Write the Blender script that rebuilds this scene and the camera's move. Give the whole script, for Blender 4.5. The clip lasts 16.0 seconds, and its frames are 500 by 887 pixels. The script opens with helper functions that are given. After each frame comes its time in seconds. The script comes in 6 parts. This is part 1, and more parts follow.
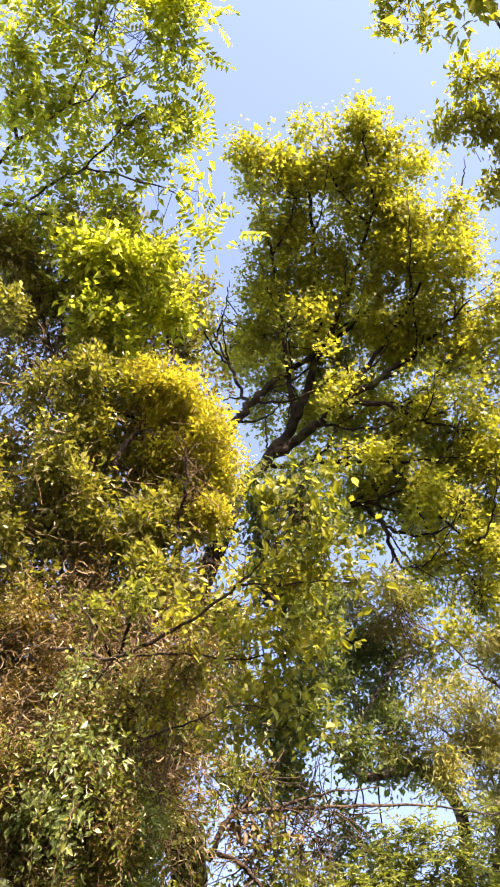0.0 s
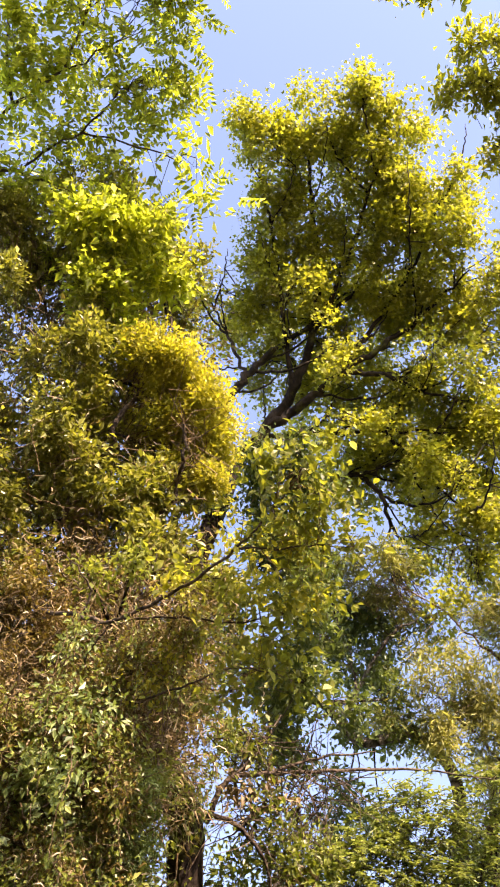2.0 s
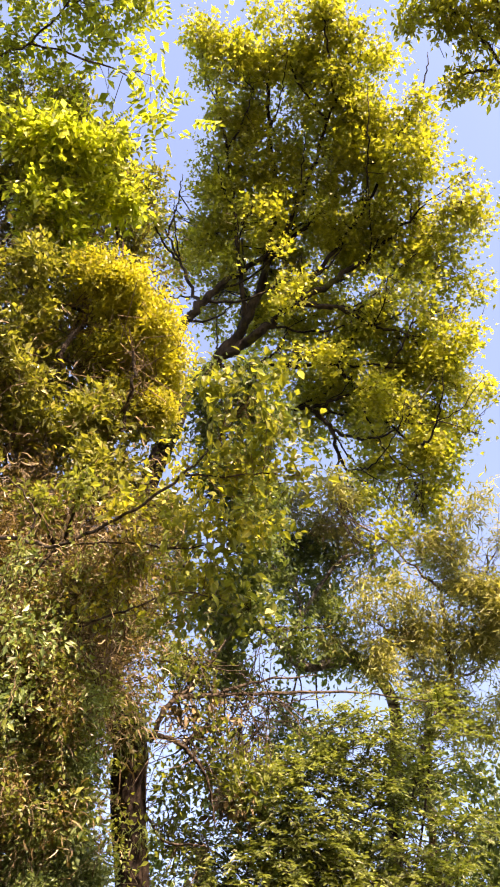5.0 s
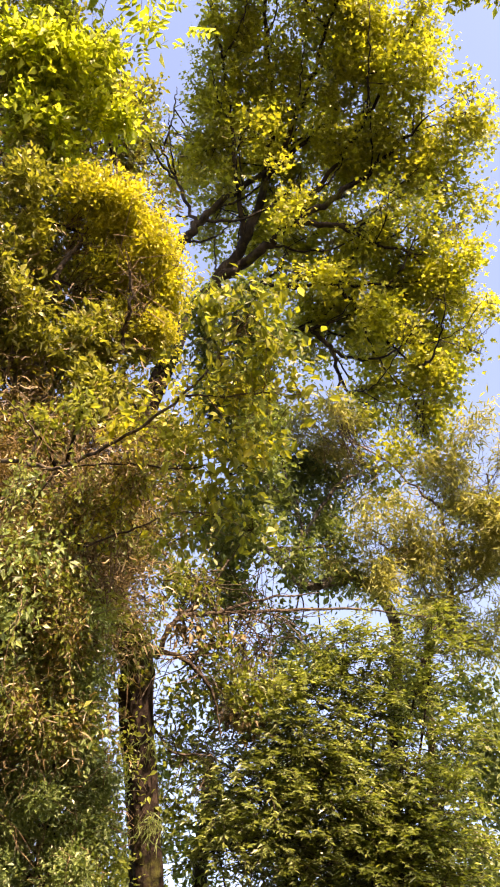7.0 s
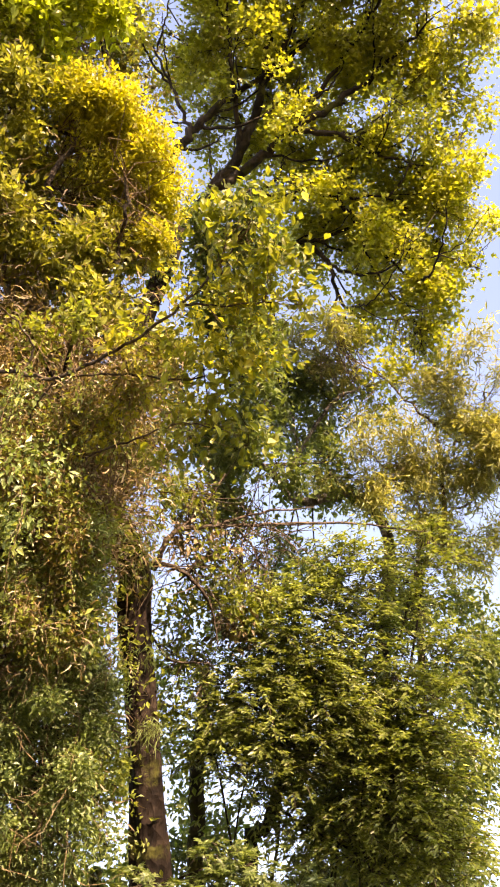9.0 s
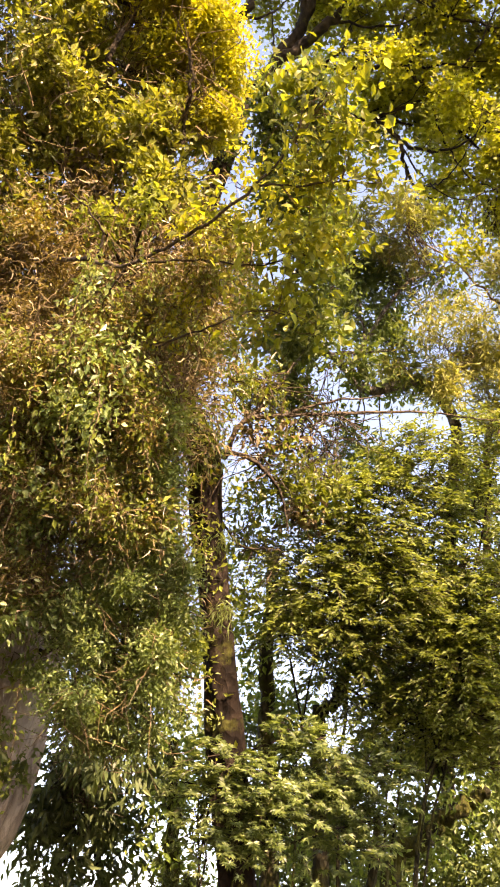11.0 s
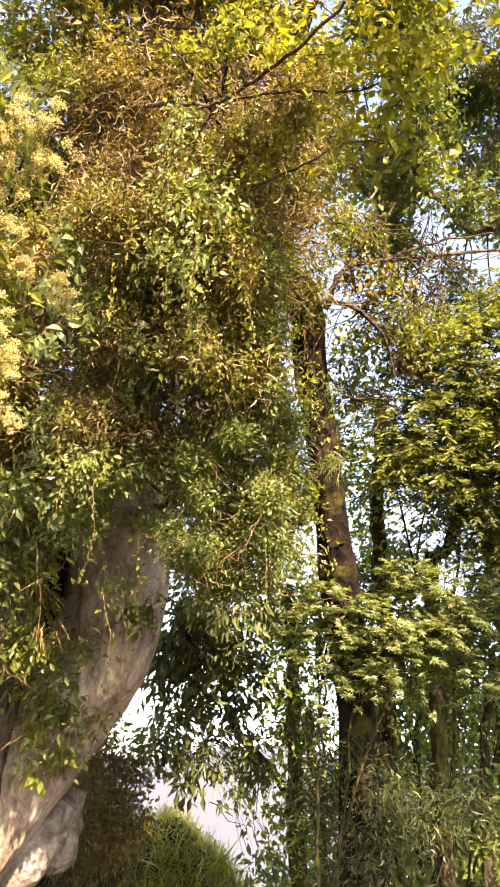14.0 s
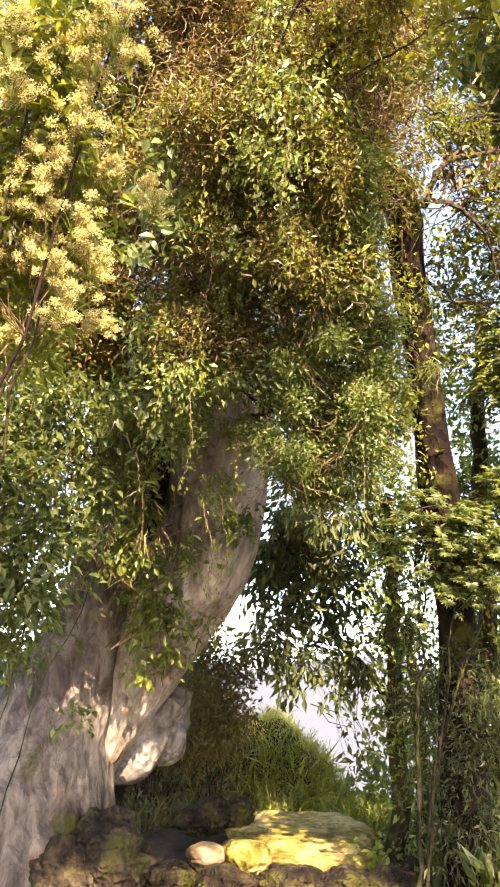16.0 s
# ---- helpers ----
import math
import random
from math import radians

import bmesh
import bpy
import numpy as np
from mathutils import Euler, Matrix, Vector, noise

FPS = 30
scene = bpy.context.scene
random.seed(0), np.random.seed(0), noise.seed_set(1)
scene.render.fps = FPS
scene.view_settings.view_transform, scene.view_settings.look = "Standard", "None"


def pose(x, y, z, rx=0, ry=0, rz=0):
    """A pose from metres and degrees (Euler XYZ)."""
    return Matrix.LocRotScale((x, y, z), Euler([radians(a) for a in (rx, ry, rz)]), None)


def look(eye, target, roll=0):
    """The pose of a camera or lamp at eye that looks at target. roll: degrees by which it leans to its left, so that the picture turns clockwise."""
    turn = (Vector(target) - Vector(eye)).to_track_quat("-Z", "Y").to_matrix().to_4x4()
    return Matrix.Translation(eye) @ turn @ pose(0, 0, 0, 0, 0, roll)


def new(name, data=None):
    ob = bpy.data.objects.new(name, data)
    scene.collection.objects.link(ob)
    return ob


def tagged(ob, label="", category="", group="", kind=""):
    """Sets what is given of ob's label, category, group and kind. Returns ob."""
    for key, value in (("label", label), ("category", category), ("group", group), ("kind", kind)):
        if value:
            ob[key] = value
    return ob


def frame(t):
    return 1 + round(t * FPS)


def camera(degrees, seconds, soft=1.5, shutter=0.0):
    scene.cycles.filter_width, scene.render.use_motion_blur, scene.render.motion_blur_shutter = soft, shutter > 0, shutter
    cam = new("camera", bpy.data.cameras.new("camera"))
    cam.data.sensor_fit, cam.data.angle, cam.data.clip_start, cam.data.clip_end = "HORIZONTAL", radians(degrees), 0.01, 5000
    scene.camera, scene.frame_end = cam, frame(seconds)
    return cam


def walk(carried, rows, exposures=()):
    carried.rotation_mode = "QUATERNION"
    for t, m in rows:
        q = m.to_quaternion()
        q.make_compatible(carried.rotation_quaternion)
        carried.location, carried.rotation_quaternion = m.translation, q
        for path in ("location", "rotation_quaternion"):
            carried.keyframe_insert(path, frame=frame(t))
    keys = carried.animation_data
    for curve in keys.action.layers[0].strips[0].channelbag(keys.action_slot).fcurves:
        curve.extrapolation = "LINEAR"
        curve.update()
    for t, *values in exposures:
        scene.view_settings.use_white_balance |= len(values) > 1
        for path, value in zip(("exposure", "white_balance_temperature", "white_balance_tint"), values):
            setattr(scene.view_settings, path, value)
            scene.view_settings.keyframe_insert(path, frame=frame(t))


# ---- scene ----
cam = camera(32.84, 16.0, soft=2.0)
walk(cam, [
    (0.0, pose(0.231, -0.515, 1.771, 148.67, -1.36, 4.07)),
    (0.5, pose(0.228, -0.495, 1.771, 148.11, -1.35, 3.85)),
    (1.0, pose(0.221, -0.479, 1.768, 148.14, -1.24, 3.87)),
    (1.5, pose(0.219, -0.458, 1.753, 147.94, -1.29, 3.87)),
    (2.0, pose(0.225, -0.434, 1.743, 147.02, -1.32, 3.86)),
    (2.5, pose(0.241, -0.411, 1.731, 146.17, -1.08, 3.88)),
    (3.0, pose(0.255, -0.408, 1.722, 145.52, -0.74, 3.39)),
    (3.5, pose(0.258, -0.415, 1.733, 145.14, -0.22, 2.47)),
    (4.0, pose(0.269, -0.425, 1.732, 144.57, 0.29, 1.31)),
    (4.2, pose(0.270, -0.420, 1.728, 144.29, 0.47, 0.98)),
    (6.5, pose(0.275, -0.355, 1.718, 138.62, 0.76, 1.63)),
    (7.0, pose(0.273, -0.340, 1.717, 137.58, 0.94, 1.70)),
    (7.5, pose(0.268, -0.317, 1.709, 136.48, 1.20, 1.72)),
    (8.0, pose(0.270, -0.285, 1.697, 135.49, 1.42, 1.62)),
    (8.2, pose(0.262, -0.275, 1.691, 135.00, 1.41, 1.41)),
    (10.3, pose(0.081, -0.211, 1.754, 127.01, -0.28, 1.52)),
    (10.5, pose(0.069, -0.202, 1.756, 126.32, -0.56, 2.11)),
    (11.0, pose(0.048, -0.192, 1.745, 124.86, -0.93, 4.02)),
    (11.5, pose(0.043, -0.179, 1.722, 123.55, -0.98, 5.65)),
    (12.0, pose(0.047, -0.148, 1.714, 121.70, -0.98, 7.18)),
    (12.5, pose(0.046, -0.102, 1.705, 119.34, -1.04, 8.55)),
    (13.0, pose(0.048, -0.077, 1.676, 117.65, -1.28, 9.76)),
    (13.5, pose(0.047, -0.072, 1.663, 116.81, -1.55, 10.50)),
    (14.0, pose(0.023, -0.066, 1.658, 115.71, -2.00, 11.44)),
    (14.5, pose(-0.007, -0.068, 1.634, 114.36, -2.72, 12.75)),
    (15.0, pose(-0.047, -0.067, 1.586, 112.80, -3.09, 14.41)),
    (15.5, pose(-0.030, -0.046, 1.601, 111.14, -3.42, 16.08)),
    (16.0, pose(0.000, 0.000, 1.600, 109.88, -3.51, 17.76)),
], exposures=[(0.0, 3.06, 7800, 32), (1.0, 3.00, 7900, 32), (4.0, 2.96, 8300, 33), (6.5, 2.93, 9000, 31), (7.2, 2.98, 9200, 32), (11.0, 3.26, 10000, 31), (13.5, 3.48, 9600, 30), (16.0, 3.54, 9000, 29)])

# ---- daylight ----
SUN_AZ, SUN_EL = radians(150), radians(37)      # compass bearing from +y towards +x, height
world = bpy.data.worlds.new("sky")
scene.world = world
world.use_nodes = True
wn = world.node_tree.nodes
wl = world.node_tree.links
sky = wn.new("ShaderNodeTexSky")
sky.sky_type, sky.sun_disc = "NISHITA", False
sky.sun_elevation, sky.sun_rotation = SUN_EL, SUN_AZ
sky.air_density, sky.dust_density, sky.ozone_density, sky.altitude = 1.0, 0.6, 3.0, 0
wl.new(sky.outputs["Color"], wn["Background"].inputs["Color"])
wn["Background"].inputs["Strength"].default_value = 0.083
sun_data = bpy.data.lights.new("sun", "SUN")
sun_data.energy, sun_data.angle, sun_data.color = 2.3, radians(0.53), (1.0, 0.94, 0.82)
sun = new("sun", sun_data)
sun.matrix_world = look((0, 0, 30), (-math.sin(SUN_AZ) * math.cos(SUN_EL), -math.cos(SUN_AZ) * math.cos(SUN_EL), 30 - math.sin(SUN_EL)))


# ---- materials ----
def material(name):
    m = bpy.data.materials.new(name)
    m.use_nodes = True
    nt = m.node_tree
    return m, nt, nt.nodes["Principled BSDF"], nt.nodes["Material Output"]


def node(nt, kind, **values):
    n = nt.nodes.new(kind)
    for k, v in values.items():
        n.inputs[k].default_value = v
    return n


def ramp(nt, fac, stops):
    r = nt.nodes.new("ShaderNodeValToRGB")
    e = r.color_ramp.elements
    while len(e) < len(stops):
        e.new(0.5)
    for el, (p, c) in zip(e, stops):
        el.position, el.color = p, (*c, 1)
    nt.links.new(fac, r.inputs["Fac"])
    return r.outputs["Color"]


def leaf_material(name, dark, mid, light, glow, through_amount=0.45, rough=0.42, spread=0.45):
    """Leaf: colour by leaf and by shoot, a waxy face and light passing through the blade."""
    m, nt, bsdf, out = material(name)
    geo = nt.nodes.new("ShaderNodeNewGeometry")
    near = [tuple(spread * a + (1 - spread) * b for a, b in zip(c, mid)) for c in (dark, light, glow)]
    col = ramp(nt, geo.outputs["Random Per Island"], [(0.0, near[0]), (0.45, mid), (0.93, near[1]), (1.0, near[2])])
    tc = nt.nodes.new("ShaderNodeTexCoord")
    value = None
    for scale, low, high in ((0.9, 1.5, 2.4), (5.5, 0.80, 1.22)):
        spot = node(nt, "ShaderNodeTexNoise", Scale=scale, Detail=3.0)
        nt.links.new(tc.outputs["Object"], spot.inputs["Vector"])
        mapr = node(nt, "ShaderNodeMapRange")
        for key, v in (("From Min", 0.3), ("From Max", 0.7), ("To Min", low), ("To Max", high)):
            mapr.inputs[key].default_value = v
        nt.links.new(spot.outputs["Fac"], mapr.inputs["Value"])
        if value is None:
            value = mapr.outputs["Result"]
        else:
            both = node(nt, "ShaderNodeMath")
            both.operation = "MULTIPLY"
            nt.links.new(value, both.inputs[0])
            nt.links.new(mapr.outputs["Result"], both.inputs[1])
            value = both.outputs["Value"]
    hue = node(nt, "ShaderNodeHueSaturation", Hue=0.492)
    nt.links.new(value, hue.inputs["Value"])
    nt.links.new(col, hue.inputs["Color"])
    nt.links.new(hue.outputs["Color"], bsdf.inputs["Base Color"])
    bsdf.inputs["Roughness"].default_value = rough
    bsdf.inputs["Specular IOR Level"].default_value = 0.32
    tl = nt.nodes.new("ShaderNodeBsdfTranslucent")
    warm = nt.nodes.new("ShaderNodeMix")
    warm.data_type, warm.blend_type = "RGBA", "MULTIPLY"
    warm.inputs["Factor"].default_value = 1.0
    warm.inputs["B"].default_value = (1.6, 1.62, 0.75, 1)
    nt.links.new(hue.outputs["Color"], warm.inputs["A"])
    nt.links.new(warm.outputs["Result"], tl.inputs["Color"])
    mix = node(nt, "ShaderNodeMixShader", Fac=through_amount)
    nt.links.new(bsdf.outputs["BSDF"], mix.inputs[1])
    nt.links.new(tl.outputs["BSDF"], mix.inputs[2])
    nt.links.new(mix.outputs["Shader"], out.inputs["Surface"])
    return m


def bark_material(name, dark, mid, light, moss=0.0, stretch=0.25, scale=6.0, relief=0.5, cracks=0.0):
    m, nt, bsdf, out = material(name)
    tc = nt.nodes.new("ShaderNodeTexCoord")
    mp = nt.nodes.new("ShaderNodeMapping")
    mp.inputs["Scale"].default_value = (1, 1, stretch)
    nt.links.new(tc.outputs["Object"], mp.inputs["Vector"])
    n1 = node(nt, "ShaderNodeTexNoise", Scale=scale, Detail=9.0, Roughness=0.65, Distortion=0.5)
    n2 = node(nt, "ShaderNodeTexNoise", Scale=scale * 0.22, Detail=4.0)
    v = node(nt, "ShaderNodeTexVoronoi", Scale=scale * 2.2)
    for n in (n1, v):
        nt.links.new(mp.outputs["Vector"], n.inputs["Vector"])
    nt.links.new(tc.outputs["Object"], n2.inputs["Vector"])
    add = node(nt, "ShaderNodeMath")
    add.operation = "MULTIPLY_ADD"
    add.inputs[1].default_value = 0.45
    nt.links.new(n2.outputs["Fac"], add.inputs[0])
    half = node(nt, "ShaderNodeMath")
    half.operation = "MULTIPLY"
    half.inputs[1].default_value = 0.6
    nt.links.new(n1.outputs["Fac"], half.inputs[0])
    nt.links.new(half.outputs["Value"], add.inputs[2])
    col = ramp(nt, add.outputs["Value"], [(0.40, dark), (0.50, mid), (0.62, light)])
    if cracks:
        edge = node(nt, "ShaderNodeTexVoronoi", Scale=scale * 1.3)
        edge.feature = "DISTANCE_TO_EDGE"
        warp = node(nt, "ShaderNodeMixRGB", Fac=0.25)
        nt.links.new(mp.outputs["Vector"], warp.inputs[1])
        nt.links.new(n1.outputs["Color"], warp.inputs[2])
        nt.links.new(warp.outputs["Color"], edge.inputs["Vector"])
        line = ramp(nt, edge.outputs["Distance"], [(0.0, (1 - cracks,) * 3), (0.09, (1, 1, 1))])
        plate = nt.nodes.new("ShaderNodeMix")
        plate.data_type, plate.blend_type = "RGBA", "MULTIPLY"
        plate.inputs["Factor"].default_value = 1.0
        nt.links.new(col, plate.inputs["A"])
        nt.links.new(line, plate.inputs["B"])
        col = plate.outputs["Result"]
    if moss:
        n3 = node(nt, "ShaderNodeTexNoise", Scale=2.3, Detail=7.0, Roughness=0.7)
        nt.links.new(tc.outputs["Object"], n3.inputs["Vector"])
        mask = ramp(nt, n3.outputs["Fac"], [(0.62 - 0.3 * moss, (0, 0, 0)), (0.72 - 0.3 * moss, (1, 1, 1))])
        mx = nt.nodes.new("ShaderNodeMix")
        mx.data_type = "RGBA"
        nt.links.new(mask, mx.inputs["Factor"])
        nt.links.new(col, mx.inputs["A"])
        mx.inputs["B"].default_value = (0.055, 0.055, 0.011, 1)
        col = mx.outputs["Result"]
    nt.links.new(col, bsdf.inputs["Base Color"])
    bsdf.inputs["Roughness"].default_value = 0.88
    bsdf.inputs["Specular IOR Level"].default_value = 0.15
    bump = node(nt, "ShaderNodeBump", Strength=relief, Distance=0.04)
    mul = node(nt, "ShaderNodeMath")
    nt.links.new(n1.outputs["Fac"], mul.inputs[0])
    nt.links.new(v.outputs["Distance"], mul.inputs[1])
    nt.links.new(mul.outputs["Value"], bump.inputs["Height"])
    nt.links.new(bump.outputs["Normal"], bsdf.inputs["Normal"])
    return m


M_LEAF_TANGLE = leaf_material("tangle_leaf", (0.036, 0.042, 0.008), (0.082, 0.088, 0.016), (0.145, 0.145, 0.032), (0.38, 0.35, 0.20), 0.42, 0.34, 0.7)
M_LEAF_YELLOW = leaf_material("yellow_leaf", (0.085, 0.090, 0.010), (0.150, 0.146, 0.018), (0.21, 0.20, 0.030), (0.33, 0.30, 0.12), 0.5)
M_LEAF_FRESH = leaf_material("fresh_leaf", (0.030, 0.042, 0.009), (0.060, 0.077, 0.016), (0.106, 0.126, 0.029), (0.275, 0.292, 0.120), 0.45, 0.34)
M_LEAF_FLANK = leaf_material("dull_leaf", (0.030, 0.048, 0.013), (0.066, 0.092, 0.026), (0.125, 0.152, 0.052), (0.34, 0.36, 0.20), 0.38, 0.34, 0.7)
# Dark brown leaf, its tone standing in for inner and hollow shade.
M_LEAF_DIM_BROWN = leaf_material("dimmed_brown_leaf", (0.022, 0.019, 0.006), (0.042, 0.036, 0.011), (0.070, 0.060, 0.019), (0.12, 0.10, 0.04), 0.3, 0.7)
# Shrub leaf lowered in colour to make up for absent shade.
M_LEAF_DIM_SHRUB = leaf_material("dimmed_shrub_leaf", (0.012, 0.018, 0.007), (0.025, 0.034, 0.013), (0.046, 0.058, 0.024), (0.14, 0.16, 0.09), 0.4, 0.36, 0.8)
M_LEAF_MID = leaf_material("mid_leaf", (0.044, 0.058, 0.011), (0.090, 0.106, 0.019), (0.152, 0.166, 0.034), (0.33, 0.33, 0.13), 0.42, 0.36)
M_LEAF_DRY = leaf_material("dry_leaf", (0.014, 0.009, 0.003), (0.048, 0.033, 0.011), (0.14, 0.102, 0.045), (0.40, 0.34, 0.22), 0.2, 0.55, 1.0)
M_LEAF_MAPLE = leaf_material("maple_leaf", (0.066, 0.075, 0.010), (0.128, 0.138, 0.019), (0.190, 0.195, 0.030), (0.33, 0.31, 0.12), 0.5, 0.38)
M_LEAF_GREEN = leaf_material("green_leaf", (0.032, 0.054, 0.012), (0.061, 0.094, 0.020), (0.109, 0.138, 0.032), (0.217, 0.231, 0.101), 0.45, 0.36)
M_LEAF_BRIGHT = leaf_material("bright_leaf", (0.034, 0.046, 0.010), (0.066, 0.083, 0.020), (0.12, 0.138, 0.044), (0.36, 0.38, 0.22), 0.45, 0.34)
# Leaf darkened in colour, for silhouetted foliage and shaded bank plants.
M_LEAF_DIM = leaf_material("dimmed_leaf", (0.020, 0.031, 0.011), (0.038, 0.054, 0.020), (0.066, 0.082, 0.032), (0.15, 0.165, 0.085), 0.3, 0.4)
M_LEAF_DEEP = leaf_material("deep_leaf", (0.034, 0.046, 0.008), (0.066, 0.082, 0.013), (0.11, 0.125, 0.022), (0.22, 0.23, 0.08), 0.4, 0.36)
# Green leaf toned down, for foliage meant to look shaded.
M_LEAF_SHADE = leaf_material("dimmed_green_leaf", (0.024, 0.038, 0.012), (0.048, 0.068, 0.020), (0.08, 0.10, 0.032), (0.17, 0.19, 0.08), 0.4, 0.4)
M_LEAF_RUST = leaf_material("rusty_leaf", (0.028, 0.021, 0.004), (0.062, 0.047, 0.009), (0.104, 0.080, 0.017), (0.36, 0.32, 0.17), 0.35, 0.42, 0.7)
M_LEAF_WILLOW = leaf_material("willow_leaf", (0.068, 0.074, 0.020), (0.125, 0.126, 0.040), (0.185, 0.18, 0.070), (0.32, 0.31, 0.17), 0.5)
M_LEAF_PINNATE = leaf_material("leaflet", (0.060, 0.080, 0.010), (0.125, 0.150, 0.020), (0.20, 0.215, 0.035), (0.36, 0.36, 0.14), 0.6, 0.32, 0.8)
M_LEAF_NEAR = leaf_material("broad_leaf", (0.038, 0.045, 0.007), (0.079, 0.087, 0.013), (0.128, 0.137, 0.024), (0.28, 0.28, 0.10), 0.52, 0.38, 0.8)
M_LEAF_SHRUB = leaf_material("soft_shrub_leaf", (0.022, 0.034, 0.010), (0.046, 0.064, 0.019), (0.082, 0.105, 0.034), (0.22, 0.25, 0.13), 0.45, 0.36, 0.9)
# Grass colour raised to make up for sunlight missing on the bank.
M_GRASS_LIGHTENED = leaf_material("grass", (0.065, 0.075, 0.012), (0.135, 0.140, 0.022), (0.21, 0.205, 0.04), (0.36, 0.33, 0.12), 0.45)
M_FLOWER = leaf_material("cream_flower", (0.20, 0.175, 0.07), (0.31, 0.275, 0.12), (0.42, 0.375, 0.18), (0.54, 0.49, 0.28), 0.2, 0.7)
M_BARK_GREY = bark_material("grey_bark", (0.046, 0.035, 0.027), (0.108, 0.086, 0.068), (0.24, 0.20, 0.165), 0.12, 0.42, 6.0, 0.9, 0.35)
# Pale stem bark, lightened further to replace sunlight that foliage blocks.
M_BARK_PALE_LIT = bark_material("pale_lit_bark", (0.12, 0.092, 0.066), (0.28, 0.227, 0.178), (0.48, 0.405, 0.33), 0.08, 0.34, 6.5, 0.9, 0.3)
# These two barks are near black, canopy shade included in their colour.
M_BARK_DIM = bark_material("dimmed_bark", (0.006, 0.004, 0.003), (0.015, 0.011, 0.007), (0.045, 0.034, 0.024), 0.2)
M_BARK_BROWN_DIM = bark_material("dimmed_brown_bark", (0.004, 0.0025, 0.0015), (0.011, 0.006, 0.003), (0.036, 0.024, 0.016), 0.25, 0.6, 5.0, 1.0, 0.4)
M_BARK_MOSSY = bark_material("mossy_bark", (0.008, 0.007, 0.003), (0.022, 0.019, 0.009), (0.06, 0.05, 0.028), 0.45, 0.5, 9.0, 1.0)
M_BARK_LICHEN = bark_material("lichened_bark", (0.012, 0.009, 0.006), (0.055, 0.045, 0.034), (0.26, 0.22, 0.18), 0.2, 0.6, 10.0, 0.9)
M_TWIG = bark_material("twig_bark", (0.049, 0.030, 0.012), (0.117, 0.075, 0.034), (0.226, 0.166, 0.093), 0.0, 1.0, 12.0)
M_TWIG_DARK = bark_material("dark_twig_bark", (0.018, 0.012, 0.008), (0.045, 0.032, 0.02), (0.10, 0.075, 0.05), 0.0, 1.0, 12.0)
M_ROCK = bark_material("stone", (0.06, 0.05, 0.042), (0.15, 0.13, 0.11), (0.30, 0.265, 0.225), 0.0, 1.0, 6.0, 0.9)
# Mossy stone blackened so shade at the trunk foot sits in its colour.
M_ROCK_MOSS_DIM = bark_material("dimmed_mossy_stone", (0.008, 0.006, 0.004), (0.023, 0.017, 0.010), (0.065, 0.049, 0.029), 0.35, 1.0, 9.0, 1.0)
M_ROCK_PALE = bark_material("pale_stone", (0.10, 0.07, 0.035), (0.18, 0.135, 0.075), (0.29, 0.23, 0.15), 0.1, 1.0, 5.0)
# Soil colour lowered as well, for the shaded hollow below the trunk.
M_SOIL = bark_material("soil", (0.006, 0.004, 0.002), (0.017, 0.011, 0.006), (0.045, 0.030, 0.016), 0.15, 1.0, 3.0, 1.0)
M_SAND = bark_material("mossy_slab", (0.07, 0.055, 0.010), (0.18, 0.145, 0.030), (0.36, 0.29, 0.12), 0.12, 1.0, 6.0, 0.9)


# ---- mesh helpers ----
def unit(v):
    return v / np.maximum(np.linalg.norm(v, axis=-1, keepdims=True), 1e-9)


def mesh(name, verts, tris, mat, smooth=False):
    verts, tris = np.asarray(verts, np.float32), np.asarray(tris, np.int32)
    me = bpy.data.meshes.new(name)
    me.vertices.add(len(verts))
    me.vertices.foreach_set("co", verts.ravel())
    me.loops.add(tris.size)
    me.loops.foreach_set("vertex_index", tris.ravel())
    me.polygons.add(len(tris))
    me.polygons.foreach_set("loop_start", np.arange(0, tris.size, 3, dtype=np.int32))
    me.polygons.foreach_set("use_smooth", np.full(len(tris), smooth))
    me.update(calc_edges=True)
    me.validate()
    me.materials.append(mat)
    return me


def thing(name, place, label, category, group="", kind=""):
    root = new(name)
    root.location = place
    root.empty_display_size = 0.2
    return tagged(root, label, category, group, kind)


def part(name, me, parent, label="", kind=""):
    ob = new(name, me)
    ob.parent = parent
    ob.matrix_parent_inverse = Matrix.Translation(-Vector(parent.location)) if parent.type == "EMPTY" else Matrix()
    joined = ("mass", "tangle", "fringe", "climber", "moss")
    return tagged(ob, label=label, kind=kind or ("stuff" if name.endswith(joined) else ""))


class Bag:
    """Triangles gathered from many small pieces."""
    def __init__(self):
        self.v, self.t, self.n = [], [], 0

    def add(self, v, t):
        self.v.append(np.asarray(v, float))
        self.t.append(np.asarray(t) + self.n)
        self.n += len(v)

    def mesh(self, name, mat, smooth=False):
        return mesh(name, np.concatenate(self.v), np.concatenate(self.t), mat, smooth)


def curve(points, steps, wobble=0.0, rng=None):
    """A smooth line through the points (Catmull-Rom), with a little wander."""
    p = np.asarray(points, float)
    p = np.vstack([2 * p[0] - p[1], p, 2 * p[-1] - p[-2]])
    out = []
    for i in range(1, len(p) - 2):
        for s in np.linspace(0, 1, steps, endpoint=False):
            a, b, c, d = p[i - 1], p[i], p[i + 1], p[i + 2]
            out.append(0.5 * (2 * b + (c - a) * s + (2 * a - 5 * b + 4 * c - d) * s * s + (3 * b - a - 3 * c + d) * s ** 3))
    out.append(p[-2])
    out = np.array(out)
    if wobble and rng is not None:
        out[1:-1] += rng.normal(0, wobble, out[1:-1].shape)
    return out


